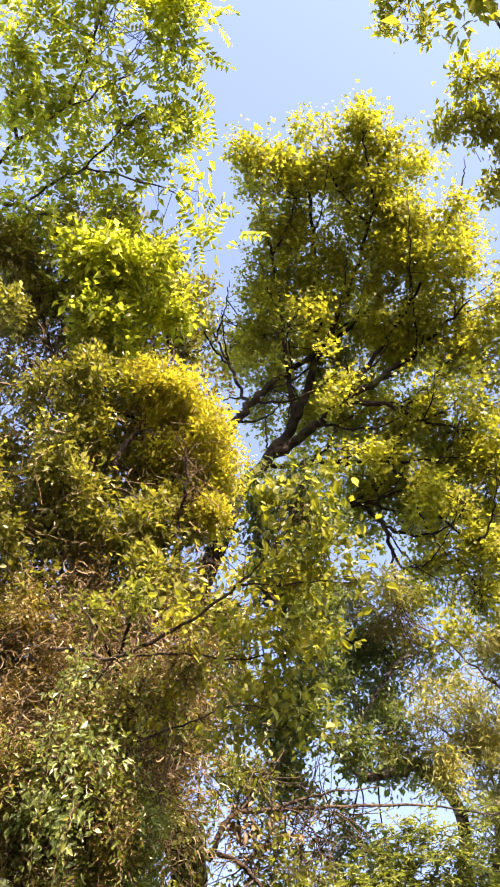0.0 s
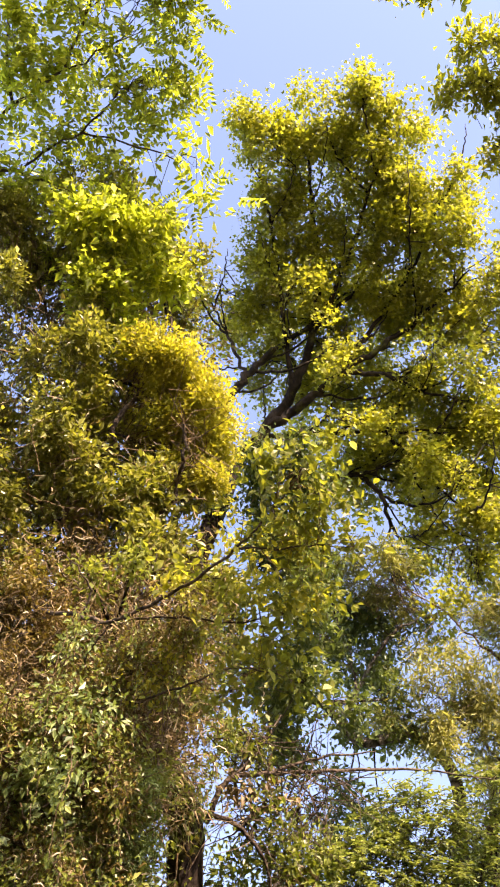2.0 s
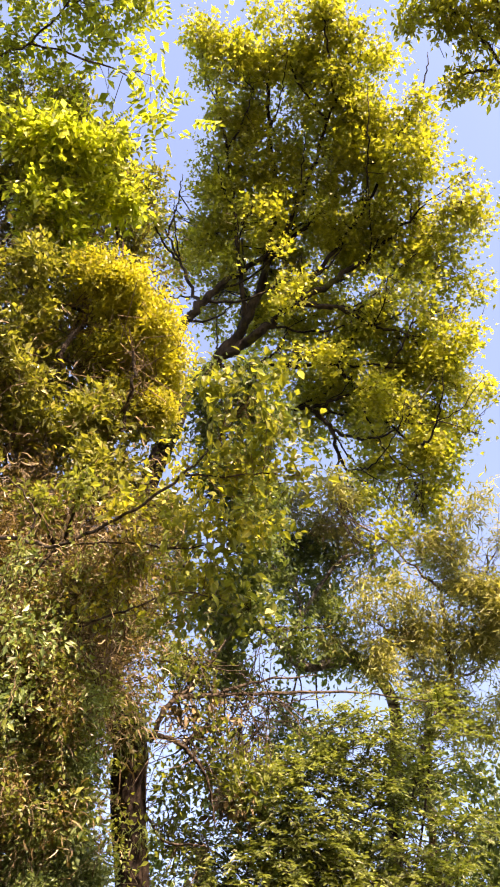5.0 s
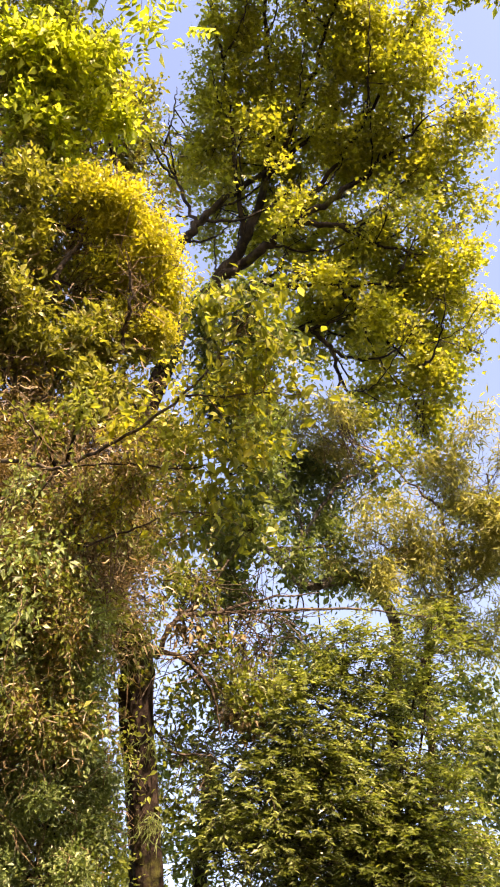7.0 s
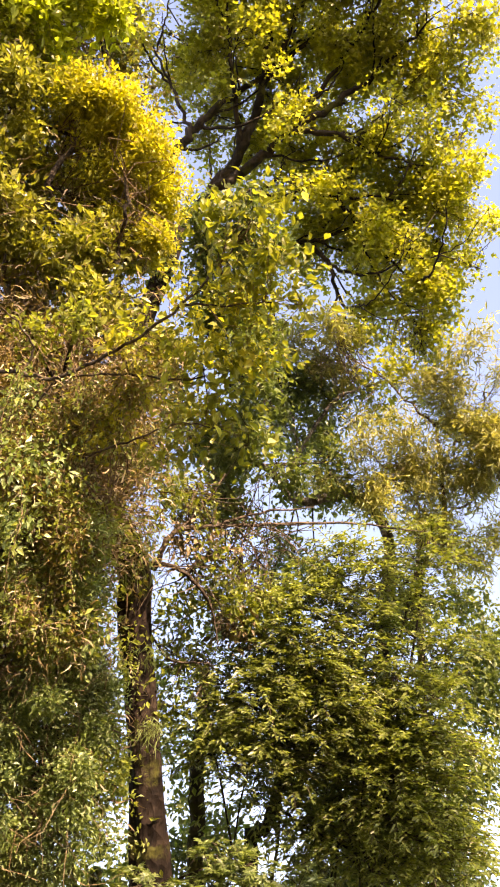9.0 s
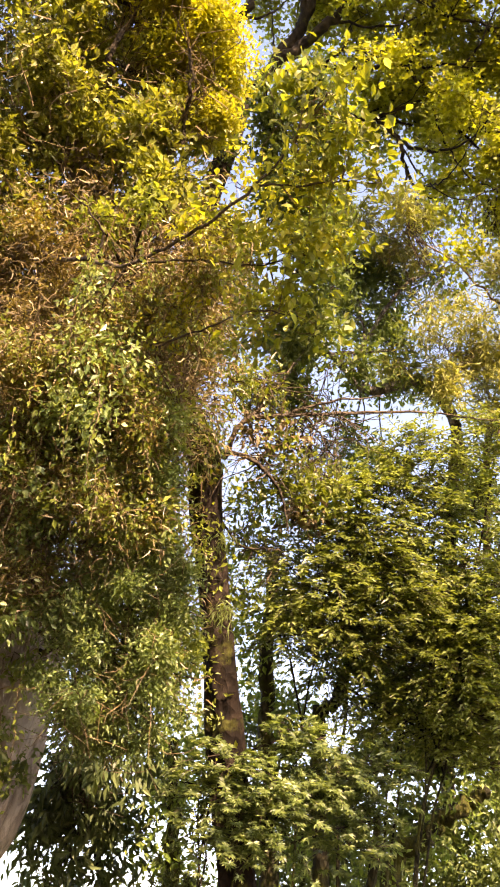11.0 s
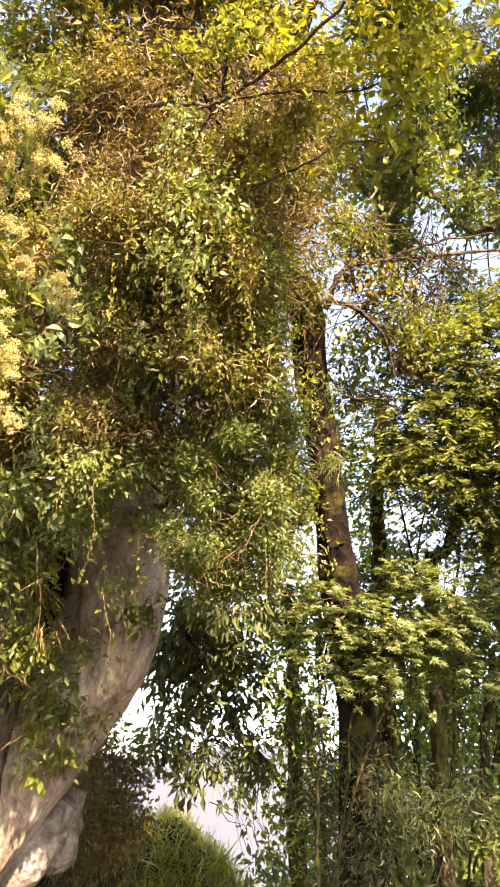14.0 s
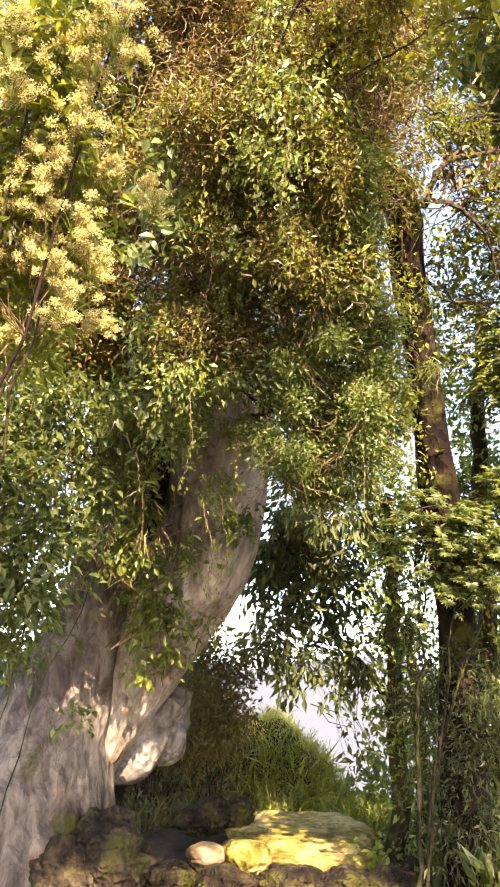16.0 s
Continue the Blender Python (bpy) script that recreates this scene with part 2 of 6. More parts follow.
def tube(line, radii, sides=6, rough=0.0, rng=None):
    line, radii = np.asarray(line, float), np.asarray(radii, float)
    n = len(line)
    tang = unit(np.gradient(line, axis=0))
    ref = np.array([0.31, 0.95, 0.05]) if abs(tang[0][1]) < 0.8 else np.array([1.0, 0, 0])
    a = unit(np.cross(tang, ref))
    b = np.cross(tang, a)
    ang = np.linspace(0, 2 * math.pi, sides, endpoint=False)
    rr = radii[:, None] * np.ones(sides)
    if rough:
        rr = rr * (1 + rng.normal(0, rough, rr.shape))
    v = line[:, None] + rr[..., None] * (np.cos(ang)[None, :, None] * a[:, None] + np.sin(ang)[None, :, None] * b[:, None])
    i, j = np.meshgrid(np.arange(n - 1), np.arange(sides), indexing="ij")
    q = i * sides + j
    r = i * sides + (j + 1) % sides
    t = np.concatenate([np.stack([q, r, r + sides], -1).reshape(-1, 3), np.stack([q, r + sides, q + sides], -1).reshape(-1, 3)])
    v = np.concatenate([v.reshape(-1, 3), line[-1:] + tang[-1:] * radii[-1]])
    k = (n - 1) * sides
    t = np.concatenate([t, [[k + s, k + (s + 1) % sides, len(v) - 1] for s in range(sides)]])
    return v, t


def big_trunk(points, radii, sides=40, steps=16, flute=0.12, seed=1.0):
    """A stout stem with buttress-like flutes, hollows and bark ridges."""
    line = curve(points, steps)
    n = len(line)
    rad = np.interp(np.linspace(0, len(radii) - 1, n), np.arange(len(radii)), radii)
    v, t = tube(line, rad, sides)
    body = v[:-1].reshape(n, sides, 3)
    for i in range(n):
        for j in range(sides):
            d = body[i, j] - line[i]
            ang = 2 * math.pi * j / sides
            w = noise.fractal((math.cos(ang) * 1.6 + seed, math.sin(ang) * 1.6, i * 0.045), 0.8, 2.1, 3)
            f = noise.noise((math.cos(ang) * 5 + seed, math.sin(ang) * 5, i * 0.03 + 7))
            body[i, j] = line[i] + d * (1 + flute * 1.4 * w + flute * 0.7 * f)
    return np.concatenate([body.reshape(-1, 3), v[-1:]]), t


# ---- leaf shapes: length 1 along y, face towards z ----
def fan(outline, centre):
    n = len(outline)
    return np.array([*outline, centre], float), np.array([[i, (i + 1) % n, n] for i in range(n)])


def oval(w, fold=0.10):
    return fan([(0, 0, 0), (w * 0.75, 0.25, fold), (w, 0.55, fold), (0, 1, -0.08), (-w, 0.55, fold), (-w * 0.75, 0.25, fold)], (0, 0.5, 0))


def lance(w, bend=0.12):
    return fan([(0, 0, 0), (w, 0.4, 0.03), (0, 1, -bend), (-w, 0.4, 0.03)], (0, 0.45, 0))


def sprig(leaflets):
    """Several leaflets on one stalk: (x, y of base, heading, length, width)."""
    v, t = [], []
    for x, y, deg, ln, w in leaflets:
        a = radians(deg)
        dx, dy = math.sin(a), math.cos(a)
        k = len(v)
        v += [(x, y, 0), (x + dx * ln * 0.5 + dy * w, y + dy * ln * 0.5 - dx * w, 0.03), (x + dx * ln, y + dy * ln, -0.05), (x + dx * ln * 0.5 - dy * w, y + dy * ln * 0.5 + dx * w, 0.03)]
        t += [(k, k + 1, k + 2), (k, k + 2, k + 3)]
    return np.array(v, float), np.array(t)


def blade(w, fold=0.09):
    """A small leaf folded along its midrib."""
    return np.array([(0, 0, 0), (w, 0.45, fold), (0, 1, -0.08), (-w, 0.45, fold)], float), np.array([(0, 1, 2), (0, 2, 3)])


def trident():
    """A small leaf with three pointed lobes."""
    v = [(0, 0, 0), (0.5, 0.42, 0.06), (0.17, 0.5, -0.02), (0, 1, -0.06), (-0.17, 0.5, -0.02), (-0.5, 0.42, 0.06)]
    return np.array(v, float), np.array([(0, 1, 2), (0, 2, 4), (2, 3, 4), (0, 4, 5)])


def strand(w, curl):
    """A dry curling strip."""
    v = [(-w, 0, 0), (w, 0, 0), (curl * 0.5 + w, 0.4, 0.10), (curl * 0.5 - w, 0.4, 0.10), (curl * 0.3 + w * 0.7, 0.75, -0.02), (curl * 0.3 - w * 0.7, 0.75, -0.02), (-curl * 0.4, 1, -0.25)]
    return np.array(v, float), np.array([(0, 1, 2), (0, 2, 3), (3, 2, 4), (3, 4, 5), (5, 4, 6)])


OVAL, NARROW = oval(0.24), lance(0.10)
DIAMOND, SLIM, TRIDENT = blade(0.27), blade(0.10, 0.04), trident()
GRASS = lance(0.035, 0.45)
PETAL = sprig([(0, 0, 0, 1.0, 0.34)])
PALMATE = sprig([(0, 0.1, d, 0.75 - 0.1 * abs(d) / 60, 0.10) for d in (-105, -70, -35, 0, 35, 70, 105)])
PINNATE = sprig([(0, 0.15 + 0.17 * i, s * 68, 0.30, 0.075) for i in range(5) for s in (-1, 1)] + [(0, 0.95, 0, 0.28, 0.07)])
SPRAY = sprig([(0, 0.12 * i, s * 48, 0.34, 0.06) for i in range(4) for s in (-1, 1)] + [(0, 0.5, 0, 0.4, 0.06)])


def scatter(shape, pos, along, face, size):
    """One copy of the leaf shape at each place."""
    V, T = shape
    y = unit(along)
    z = unit(face - (face * y).sum(-1, keepdims=True) * y)
    x = np.cross(y, z)
    s = size[:, None, None]
    v = pos[:, None] + s * (V[None, :, :1] * x[:, None] + V[None, :, 1:2] * y[:, None] + V[None, :, 2:] * z[:, None])
    t = T[None] + (np.arange(len(pos)) * len(V))[:, None, None]
    return v.reshape(-1, 3), t.reshape(-1, 3)


def tufts(clumps, count, rng, flat=0.85, shell=0.5, knots=9, loose=0.34):
    """Places of leafy shoots in the clumps (x, y, z, radius, weight) and the way each one points.
    Each clump is made of smaller knots with gaps between them."""
    c = np.array(clumps, float)
    w = c[:, 4] * c[:, 3] ** 2
    which = rng.choice(len(c), count, p=w / w.sum())
    kd = unit(rng.normal(size=(len(c), knots, 3)))
    kr = shell + (1 - shell) * rng.random((len(c), knots))
    k = rng.integers(0, knots, count)
    r = c[which, 3][:, None]
    p = c[which, :3] + kd[which, k] * (kr[which, k][:, None] * r * 0.8) * np.array([1, 1, flat]) + rng.normal(0, 1, (count, 3)) * r * loose * np.array([1, 1, flat * 0.8])
    return p, unit(p - c[which, :3] + rng.normal(0, 0.05, (count, 3)))


def fill(blobs, per, size, rng):
    """Small clumps spread through large round masses (x, y, z, radius), leaving gaps."""
    out = []
    for x, y, z, r in blobs:
        for _ in range(max(2, int(per * r * r))):
            q = np.array([x, y, z]) + unit(rng.normal(size=3)) * r * rng.random() ** 0.45 * np.array([1, 1, 0.9])
            out.append((*q, size * rng.uniform(0.65, 1.35), rng.uniform(0.5, 1.5)))
    return out


SKYWARD, OUTWARD = (0.15, -0.55, 0.75), (0.25, -0.85, 0.2)    # leaves held up to the sky, leaves hanging face outwards


def foliage(bag, shape, p, d, per, spread, size, rng, droop=0.1, lift=0.9, vary=0.35, way=SKYWARD):
    n = len(p) * per
    base = np.repeat(p, per, 0) + rng.normal(0, spread, (n, 3))
    along = np.repeat(d, per, 0) * 0.7 + rng.normal(0, 0.6, (n, 3)) + np.array([0, 0, -droop])
    face = rng.normal(0, 0.55, (n, 3)) + lift * np.array(way)
    bag.add(*scatter(shape, base, along, face, size * np.clip(rng.normal(1, vary, n), 0.4, 1.8)))


def sprays(leaves, wood_bag, clumps, count, rng, shape, size, length=0.5, nodes=9, lean=(0.1, -0.7, 0.0), sag=0.35):
    """Flat layered shoots: leaves in two ranks along a twig that reaches out and droops."""
    c = np.array(clumps, float)
    w = c[:, 4] * c[:, 3] ** 2
    which = rng.choice(len(c), count, p=w / w.sum())
    off = unit(rng.normal(size=(count, 3))) * np.cbrt(rng.random((count, 1)))
    p = c[which, :3] + off * c[which, 3][:, None]
    d = off * 0.9 + np.array(lean) + rng.normal(0, 0.35, (count, 3))
    d[:, 2] = rng.normal(-0.05, 0.26, count)
    d = unit(d)
    ln = length * rng.uniform(0.55, 1.25, (count, 1))
    s = np.linspace(0.12, 1, nodes)[None, :]
    drop = (sag * rng.uniform(0.5, 1.4, (count, 1)) * ln) * s ** 2
    pts = p[:, None] + d[:, None] * (ln * s)[..., None] - np.array([0, 0, 1.0]) * drop[..., None]
    side = unit(np.cross(d, np.array([0, 0, 1.0])))
    slope = -2 * sag * s[0]
    for sign in (-1, 1):
        n = count * nodes
        along = d[:, None] * 0.75 + sign * side[:, None] * 0.75 + slope[None, :, None] * np.array([0, 0, 0.7]) + rng.normal(0, 0.2, (count, nodes, 3))
        face = np.array([0.1, -0.35, 0.85]) + d[:, None] * 0.3 + rng.normal(0, 0.38, (count, nodes, 3))
        grow = size * (1.1 - 0.45 * np.abs(s - 0.45)) * rng.uniform(0.7, 1.25, (count, nodes))
        keep = rng.random(n) < 0.9
        q = (pts + rng.normal(0, 0.012, pts.shape)).reshape(-1, 3)
        leaves.add(*scatter(shape, q[keep], along.reshape(-1, 3)[keep], face.reshape(-1, 3)[keep], grow.reshape(-1)[keep]))
    leaves.add(*scatter(shape, pts[:, -1], d + np.array([0, 0, -0.4]), np.tile([0, 0, 1.0], (count, 1)) + d * 0.4, np.full(count, size)))
    for i in range(count):
        wood_bag.add(*tube([p[i] - d[i] * 0.12, pts[i, nodes // 2], pts[i, -1]], [0.0045, 0.003, 0.0015], 3))
    return p


def twigs(bag, p, lines, rng, radius=0.006, sag=0.06, share=1.0, longest=2.5):
    """Fine wood from the nearest limb out to each shoot."""
    samples = np.concatenate(lines)
    for q in p[rng.random(len(p)) < share]:
        dist = np.linalg.norm(samples - q, axis=1)
        k = rng.choice(np.argsort(dist)[:18])
        a = samples[k]
        ln = np.linalg.norm(q - a)
        if ln > longest:
            a = q + (a - q) * longest / ln
            ln = longest
        m1 = a + (q - a) * 0.35 + rng.normal(0, sag, 3) * ln + np.array([0, 0, 0.05 * ln])
        m2 = a + (q - a) * 0.7 + rng.normal(0, sag, 3) * ln
        bag.add(*tube([a, m1, m2, q], np.array([1.6, 1.2, 0.8, 0.4]) * radius * (0.6 + 0.5 * ln), 3))


def tangle(bag, clumps, count, rng, length=0.5, radius=0.004, curl=0.5):
    """Dry crossing twigs that fill a clump."""
    p, d = tufts(clumps, count, rng, shell=0.2)
    for q in p:
        w = unit(rng.normal(size=3) + np.array([0, 0, -0.4]))
        pts = [q]
        for _ in range(4):
            w = unit(w + rng.normal(0, curl, 3))
            pts.append(pts[-1] + w * length * 0.25 * rng.uniform(0.6, 1.4))
        bag.add(*tube(pts, np.linspace(1.3, 0.4, 5) * radius * rng.uniform(0.6, 1.8), 3))


def wood(root, name, points, r0, r1, mat, rng, sides=9, label="", wobble=0.0):
    line = curve(points, 7, wobble, rng)
    me = mesh(name, *tube(line, np.linspace(1, 0, len(line)) ** 0.8 * (r0 - r1) + r1, sides, 0.06, rng), mat, True)
    return part(name, me, root, label), line


def side_branches(root, line, count, length, radius, mat, rng):
    """Thin branches that leave a limb at a slant and curve upwards."""
    made = []
    for k in range(count):
        i = int(len(line) * (0.18 + 0.75 * (k + rng.random()) / count))
        a, tang = line[i], unit(line[min(i + 1, len(line) - 1)] - line[i - 1])
        way = unit(tang + unit(rng.normal(size=3)) * 0.85)
        ln = length * rng.uniform(0.6, 1.2)
        pts = [a, a + way * ln * 0.4, a + unit(way + np.array([0, -0.1, 0.25])) * ln * 0.75, a + unit(way + np.array([0, -0.2, 0.5])) * ln]
        _, l = wood(root, "branch", pts, radius * rng.uniform(0.6, 1.2), 0.004, mat, rng, 5, wobble=0.012)
        made.append(l)
    return made


def boughs(root, clumps, lines, rng, mat, radius, share=1.0):
    """Secondary branches that fan out from the limbs into the clumps."""
    samples = np.concatenate(lines)
    for x, y, z, r, w in clumps:
        if rng.random() > share:
            continue
        q = np.array([x, y, z])
        dist = np.linalg.norm(samples - q, axis=1) + 0.8 * np.maximum(0, samples[:, 2] - z)
        a = samples[rng.choice(np.argsort(dist)[:8])]
        ln = np.linalg.norm(q - a)
        m = a * 0.5 + q * 0.5 + rng.normal(0, 0.05 * ln, 3) + np.array([0, 0, 0.07 * ln])
        tip = q + unit(q - m) * r * 0.6
        _, line = wood(root, "branch", [a, m, q, tip], radius * (0.6 + 0.25 * ln), 0.004, mat, rng, 5)
        lines.append(line)


# ---- ground ----
def height(x, y):
    """Level by the path, then a stone step, a slope and a grassy bank; beyond it the land falls away."""
    far = math.hypot(x, y)
    z = 0.02 * noise.noise((x * 0.7, y * 0.7, 0)) + 0.05
    z += 0.62 * min(1, max(0, (y - 8.6) / 1.4)) * min(1, max(0, (16 - y) / 3))
    b = math.exp(-(((x + 3.75) / 1.05) ** 2 + ((y - 12.7) / 1.0) ** 2) ** 1.4)
    c = math.exp(-(((x + 5.0) / 0.95) ** 2 + ((y - 11.9) / 0.9) ** 2) ** 1.8)
    z += 1.35 * max(b, 1.4 * c) * (1 + 0.15 * noise.noise((x * 2, y * 2, 3)))
    z -= 26 * (1 - math.exp(-max(0, y - 16) / 90))
    if far < 40:
        z += 0.05 * noise.fractal((x * 1.5, y * 1.5, 1), 0.9, 2, 4)
    return z


def build_ground():
    ring = [0.6 * i for i in range(45)] + [28, 32, 40, 55, 80, 130, 250, 500, 1000, 2500]
    axis = np.array(sorted({-r for r in ring} | set(ring)))
    fine = np.arange(-9, 3, 0.12)
    xs = np.array(sorted(set(np.round(axis[(axis < -9) | (axis > 3)], 3)) | set(np.round(fine, 3))))
    fy = np.arange(7.5, 15, 0.12)
    ys = np.array(sorted(set(np.round(axis[(axis < 7.5) | (axis > 15)], 3)) | set(np.round(fy, 3))))
    X, Y = np.meshgrid(xs, ys, indexing="ij")
    Z = np.array([[height(x, y) for y in ys] for x in xs])
    v = np.stack([X, Y, Z], -1).reshape(-1, 3)
    i, j = np.meshgrid(np.arange(len(xs) - 1), np.arange(len(ys) - 1), indexing="ij")
    k = (i * len(ys) + j).ravel()
    n = len(ys)
    t = np.concatenate([np.stack([k, k + n, k + n + 1], -1), np.stack([k, k + n + 1, k + 1], -1)])
    ob = new("ground", mesh("ground", v, t, M_SOIL, True))
    return tagged(ob, "soil with moss and leaf litter rising to a bank, darkened for the shaded hollow", "ground", kind="structure")


ground = build_ground()


def build_backdrop():
    """Pale blue hills far off across the valley, their haze painted as emission."""
    rows, v, t = 61, [], []
    for i in range(rows):
        a = radians(-60 + 2 * i)
        top = 72 + 24 * noise.fractal((i * 0.11, 3.0, 0), 0.8, 2, 4)
        for z in (-45, top):
            v.append((700 * math.sin(a), 700 * math.cos(a), z))
    for i in range(rows - 1):
        k = 2 * i
        t += [(k, k + 3, k + 1), (k, k + 2, k + 3)]
    m, nt, bsdf, out = material("painted_haze")
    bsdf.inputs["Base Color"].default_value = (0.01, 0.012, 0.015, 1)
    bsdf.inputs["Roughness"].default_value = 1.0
    # Emission stands in for daylight scattered by the haze.
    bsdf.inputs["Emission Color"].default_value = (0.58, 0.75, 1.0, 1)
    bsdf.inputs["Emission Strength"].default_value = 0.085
    return tagged(new("backdrop", mesh("backdrop", v, t, m, True)), "hills across the valley with a painted pale blue haze glow", "hills", kind="structure")


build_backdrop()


def on_ground(x, y):
    return (x, y, height(x, y) - 0.05)


# ---- large old tree with the leaning grey trunk ----
def build_old_tree():
    rng = np.random.default_rng(3)
    base = on_ground(*(-4.44, 7.26, 0.39)[:2])
    root = thing("old_tree", base, "huge old leaning tree with grey fluted bark smothered in climbers", "tree")
    left = [base, (-4.48, 7.16, 0.66), (-4.39, 7.27, 1.22), (-4.24, 7.36, 1.92), (-4.04, 7.39, 2.77), (-3.86, 7.29, 3.65), (-3.82, 7.12, 4.53), (-3.94, 6.67, 5.97), (-2.73, 5.38, 8.53)]
    part("trunk", mesh("trunk", *big_trunk(left, [1.077, 0.907, 0.708, 0.538, 0.340, 0.295, 0.283, 0.267, 0.18], seed=2.0), M_BARK_GREY, True), root, "grey flaking trunk with sunlit patches")
    right = [(-4.61, 7.63, 0.33), (-4.31, 7.66, 1.12), (-3.95, 7.74, 1.86), (-3.53, 7.78, 2.57), (-3.15, 7.73, 3.23), (-2.93, 7.63, 3.95), (-2.84, 7.39, 4.70), (-2.93, 7.00, 5.65), (-2.16, 5.93, 7.83), (-2.01, 4.76, 9.02)]
    part("stem", mesh("stem", *big_trunk(right, [0.40, 0.375, 0.360, 0.413, 0.487, 0.499, 0.476, 0.436, 0.356, 0.15], seed=9.0), M_BARK_PALE_LIT, True), root, "smooth pale grey leaning stem, bark lightened in place of sunlight")
    back = [(-4.42, 8.13, 0.70), (-4.18, 8.19, 1.93), (-3.96, 8.06, 3.06), (-3.78, 7.80, 4.03), (-3.65, 7.57, 4.82), (-3.65, 7.18, 5.83)]
    part("stem", mesh("stem", *big_trunk(back, [0.35, 0.32, 0.28, 0.28, 0.26, 0.2], 28, 14, 0.2, 12.0), M_BARK_BROWN_DIM, True), root, "dark rooty stem between the grey ones")
    lobe = [(-3.57, 8.36, 2.05), (-3.75, 8.29, 1.73), (-3.85, 8.13, 1.43), (-3.96, 7.96, 1.28)]
    part("root", mesh("root", *big_trunk(lobe, [0.168, 0.252, 0.240, 0.096], 28, 12, 0.16, 4.0), M_ROCK, True), root, "pale grey swollen root lobe")
    lobe = [(-3.63, 8.76, 2.19), (-3.71, 8.74, 1.87), (-3.69, 8.64, 1.58), (-3.71, 8.53, 1.44)]
    part("root", mesh("root", *big_trunk(lobe, [0.150, 0.213, 0.188, 0.075], 24, 12, 0.16, 6.0), M_ROCK, True), root)
    strut = [(-3.91, 7.35, 0.97), (-3.91, 7.37, 1.35), (-3.91, 7.43, 1.69), (-3.87, 7.55, 2.05)]
    part("root", mesh("root", *big_trunk(strut, [0.133, 0.111, 0.100, 0.067], 20, 10, 0.14, 1.0), M_BARK_BROWN_DIM, True), root, "narrow reddish root rib")
    lines = [curve(left[4:], 6), curve(right[5:], 6)]
    limbs = [
        [(-1.96, 4.65, 8.86), (-1.58, 3.99, 9.38), (-1.40, 4.45, 11.68), (-1.45, 3.73, 12.87)],
        [(-2.16, 5.93, 7.83), (-1.47, 5.06, 7.99), (-0.95, 4.31, 8.53), (-0.89, 3.91, 8.87)],
        [(-2.73, 5.38, 8.53), (-2.03, 4.49, 8.45), (-2.50, 4.14, 10.55), (-3.03, 3.02, 12.11)],
        [(-2.93, 7.00, 5.65), (-2.10, 6.33, 6.02), (-1.62, 6.03, 6.28), (-0.87, 5.59, 6.62)],
        [(-2.87, 7.32, 4.56), (-2.14, 7.08, 4.65), (-1.73, 7.01, 4.26), (-1.53, 7.08, 3.90)],
    ]
    for pts in limbs:
        _, line = wood(root, "limb", pts, 0.035, 0.01, M_TWIG_DARK, rng, 7, wobble=0.03)
        lines.append(line)
    green = [(-3.01, 3.22, 11.83, 0.90, 1.7), (-2.33, 3.44, 12.69, 0.87, 1.7), (-1.48, 4.04, 12.81, 0.64, 1.7), (-2.69, 3.71, 10.12, 0.85, 1.7), (-2.01, 3.93, 11.21, 0.78, 1.7), (-2.24, 4.42, 9.21, 0.80, 1.7), (-1.28, 4.66, 8.49, 0.60, 1.7), (-2.42, 4.71, 8.18, 0.69, 1.7), (-0.81, 5.04, 7.88, 0.44, 1.7), (-0.85, 5.57, 7.31, 0.49, 1), (-1.37, 5.67, 5.71, 0.25, 2.6), (-1.40, 5.81, 5.05, 0.40, 2.6), (-1.47, 6.16, 4.61, 0.37, 2.6), (-1.69, 6.45, 4.23, 0.39, 2.4), (-1.21, 6.05, 4.16, 0.28, 2.4), (-1.76, 6.05, 7.38, 0.65, 0.8), (-0.92, 5.94, 6.93, 0.55, 0.8), (-1.14, 5.97, 6.22, 0.58, 0.8), (-1.72, 5.83, 6.25, 0.53, 0.8)]
    green += [(-2.67, 6.33, 4.81, 0.23, 0.5), (-2.02, 5.70, 5.17, 0.37, 1), (-2.87, 4.65, 8.80, 0.72, 1), (-2.72, 4.78, 7.60, 0.60, 1), (-4.01, 5.00, 7.33, 0.75, 1), (-4.69, 5.15, 6.65, 0.86, 1), (-3.60, 5.72, 6.58, 0.62, 1), (-4.30, 5.84, 6.02, 0.68, 1), (-4.93, 6.10, 5.14, 0.80, 1), (-3.03, 5.21, 7.16, 0.55, 1), (-5.22, 6.60, 4.18, 0.70, 1), (-4.14, 6.49, 4.96, 0.50, 1), (-3.47, 4.97, 5.82, 0.42, 1.5), (-3.88, 5.64, 5.25, 0.44, 1.5), (-3.17, 5.44, 5.27, 0.34, 1.3), (-2.61, 5.15, 5.97, 0.43, 1.2), (-2.33, 5.56, 6.82, 0.48, 1.2), (-1.00, 6.08, 4.45, 0.17, 2), (-0.99, 6.32, 3.98, 0.19, 2)]
    green += [(-1.83, 4.42, 9.86, 0.36, 1.5), (-2.09, 4.59, 9.56, 0.36, 1.5), (-1.46, 4.52, 9.41, 0.28, 1.5), (-1.68, 4.27, 10.10, 0.30, 1.5), (-2.39, 4.32, 10.00, 0.36, 1.5)]
    green += [(-1.07, 6.17, 5.12, 0.15, 2), (-2.17, 8.20, 5.90, 0.70, 1.2), (-2.49, 8.50, 5.02, 0.64, 1.2), (-1.91, 7.68, 6.53, 0.50, 1.2)]
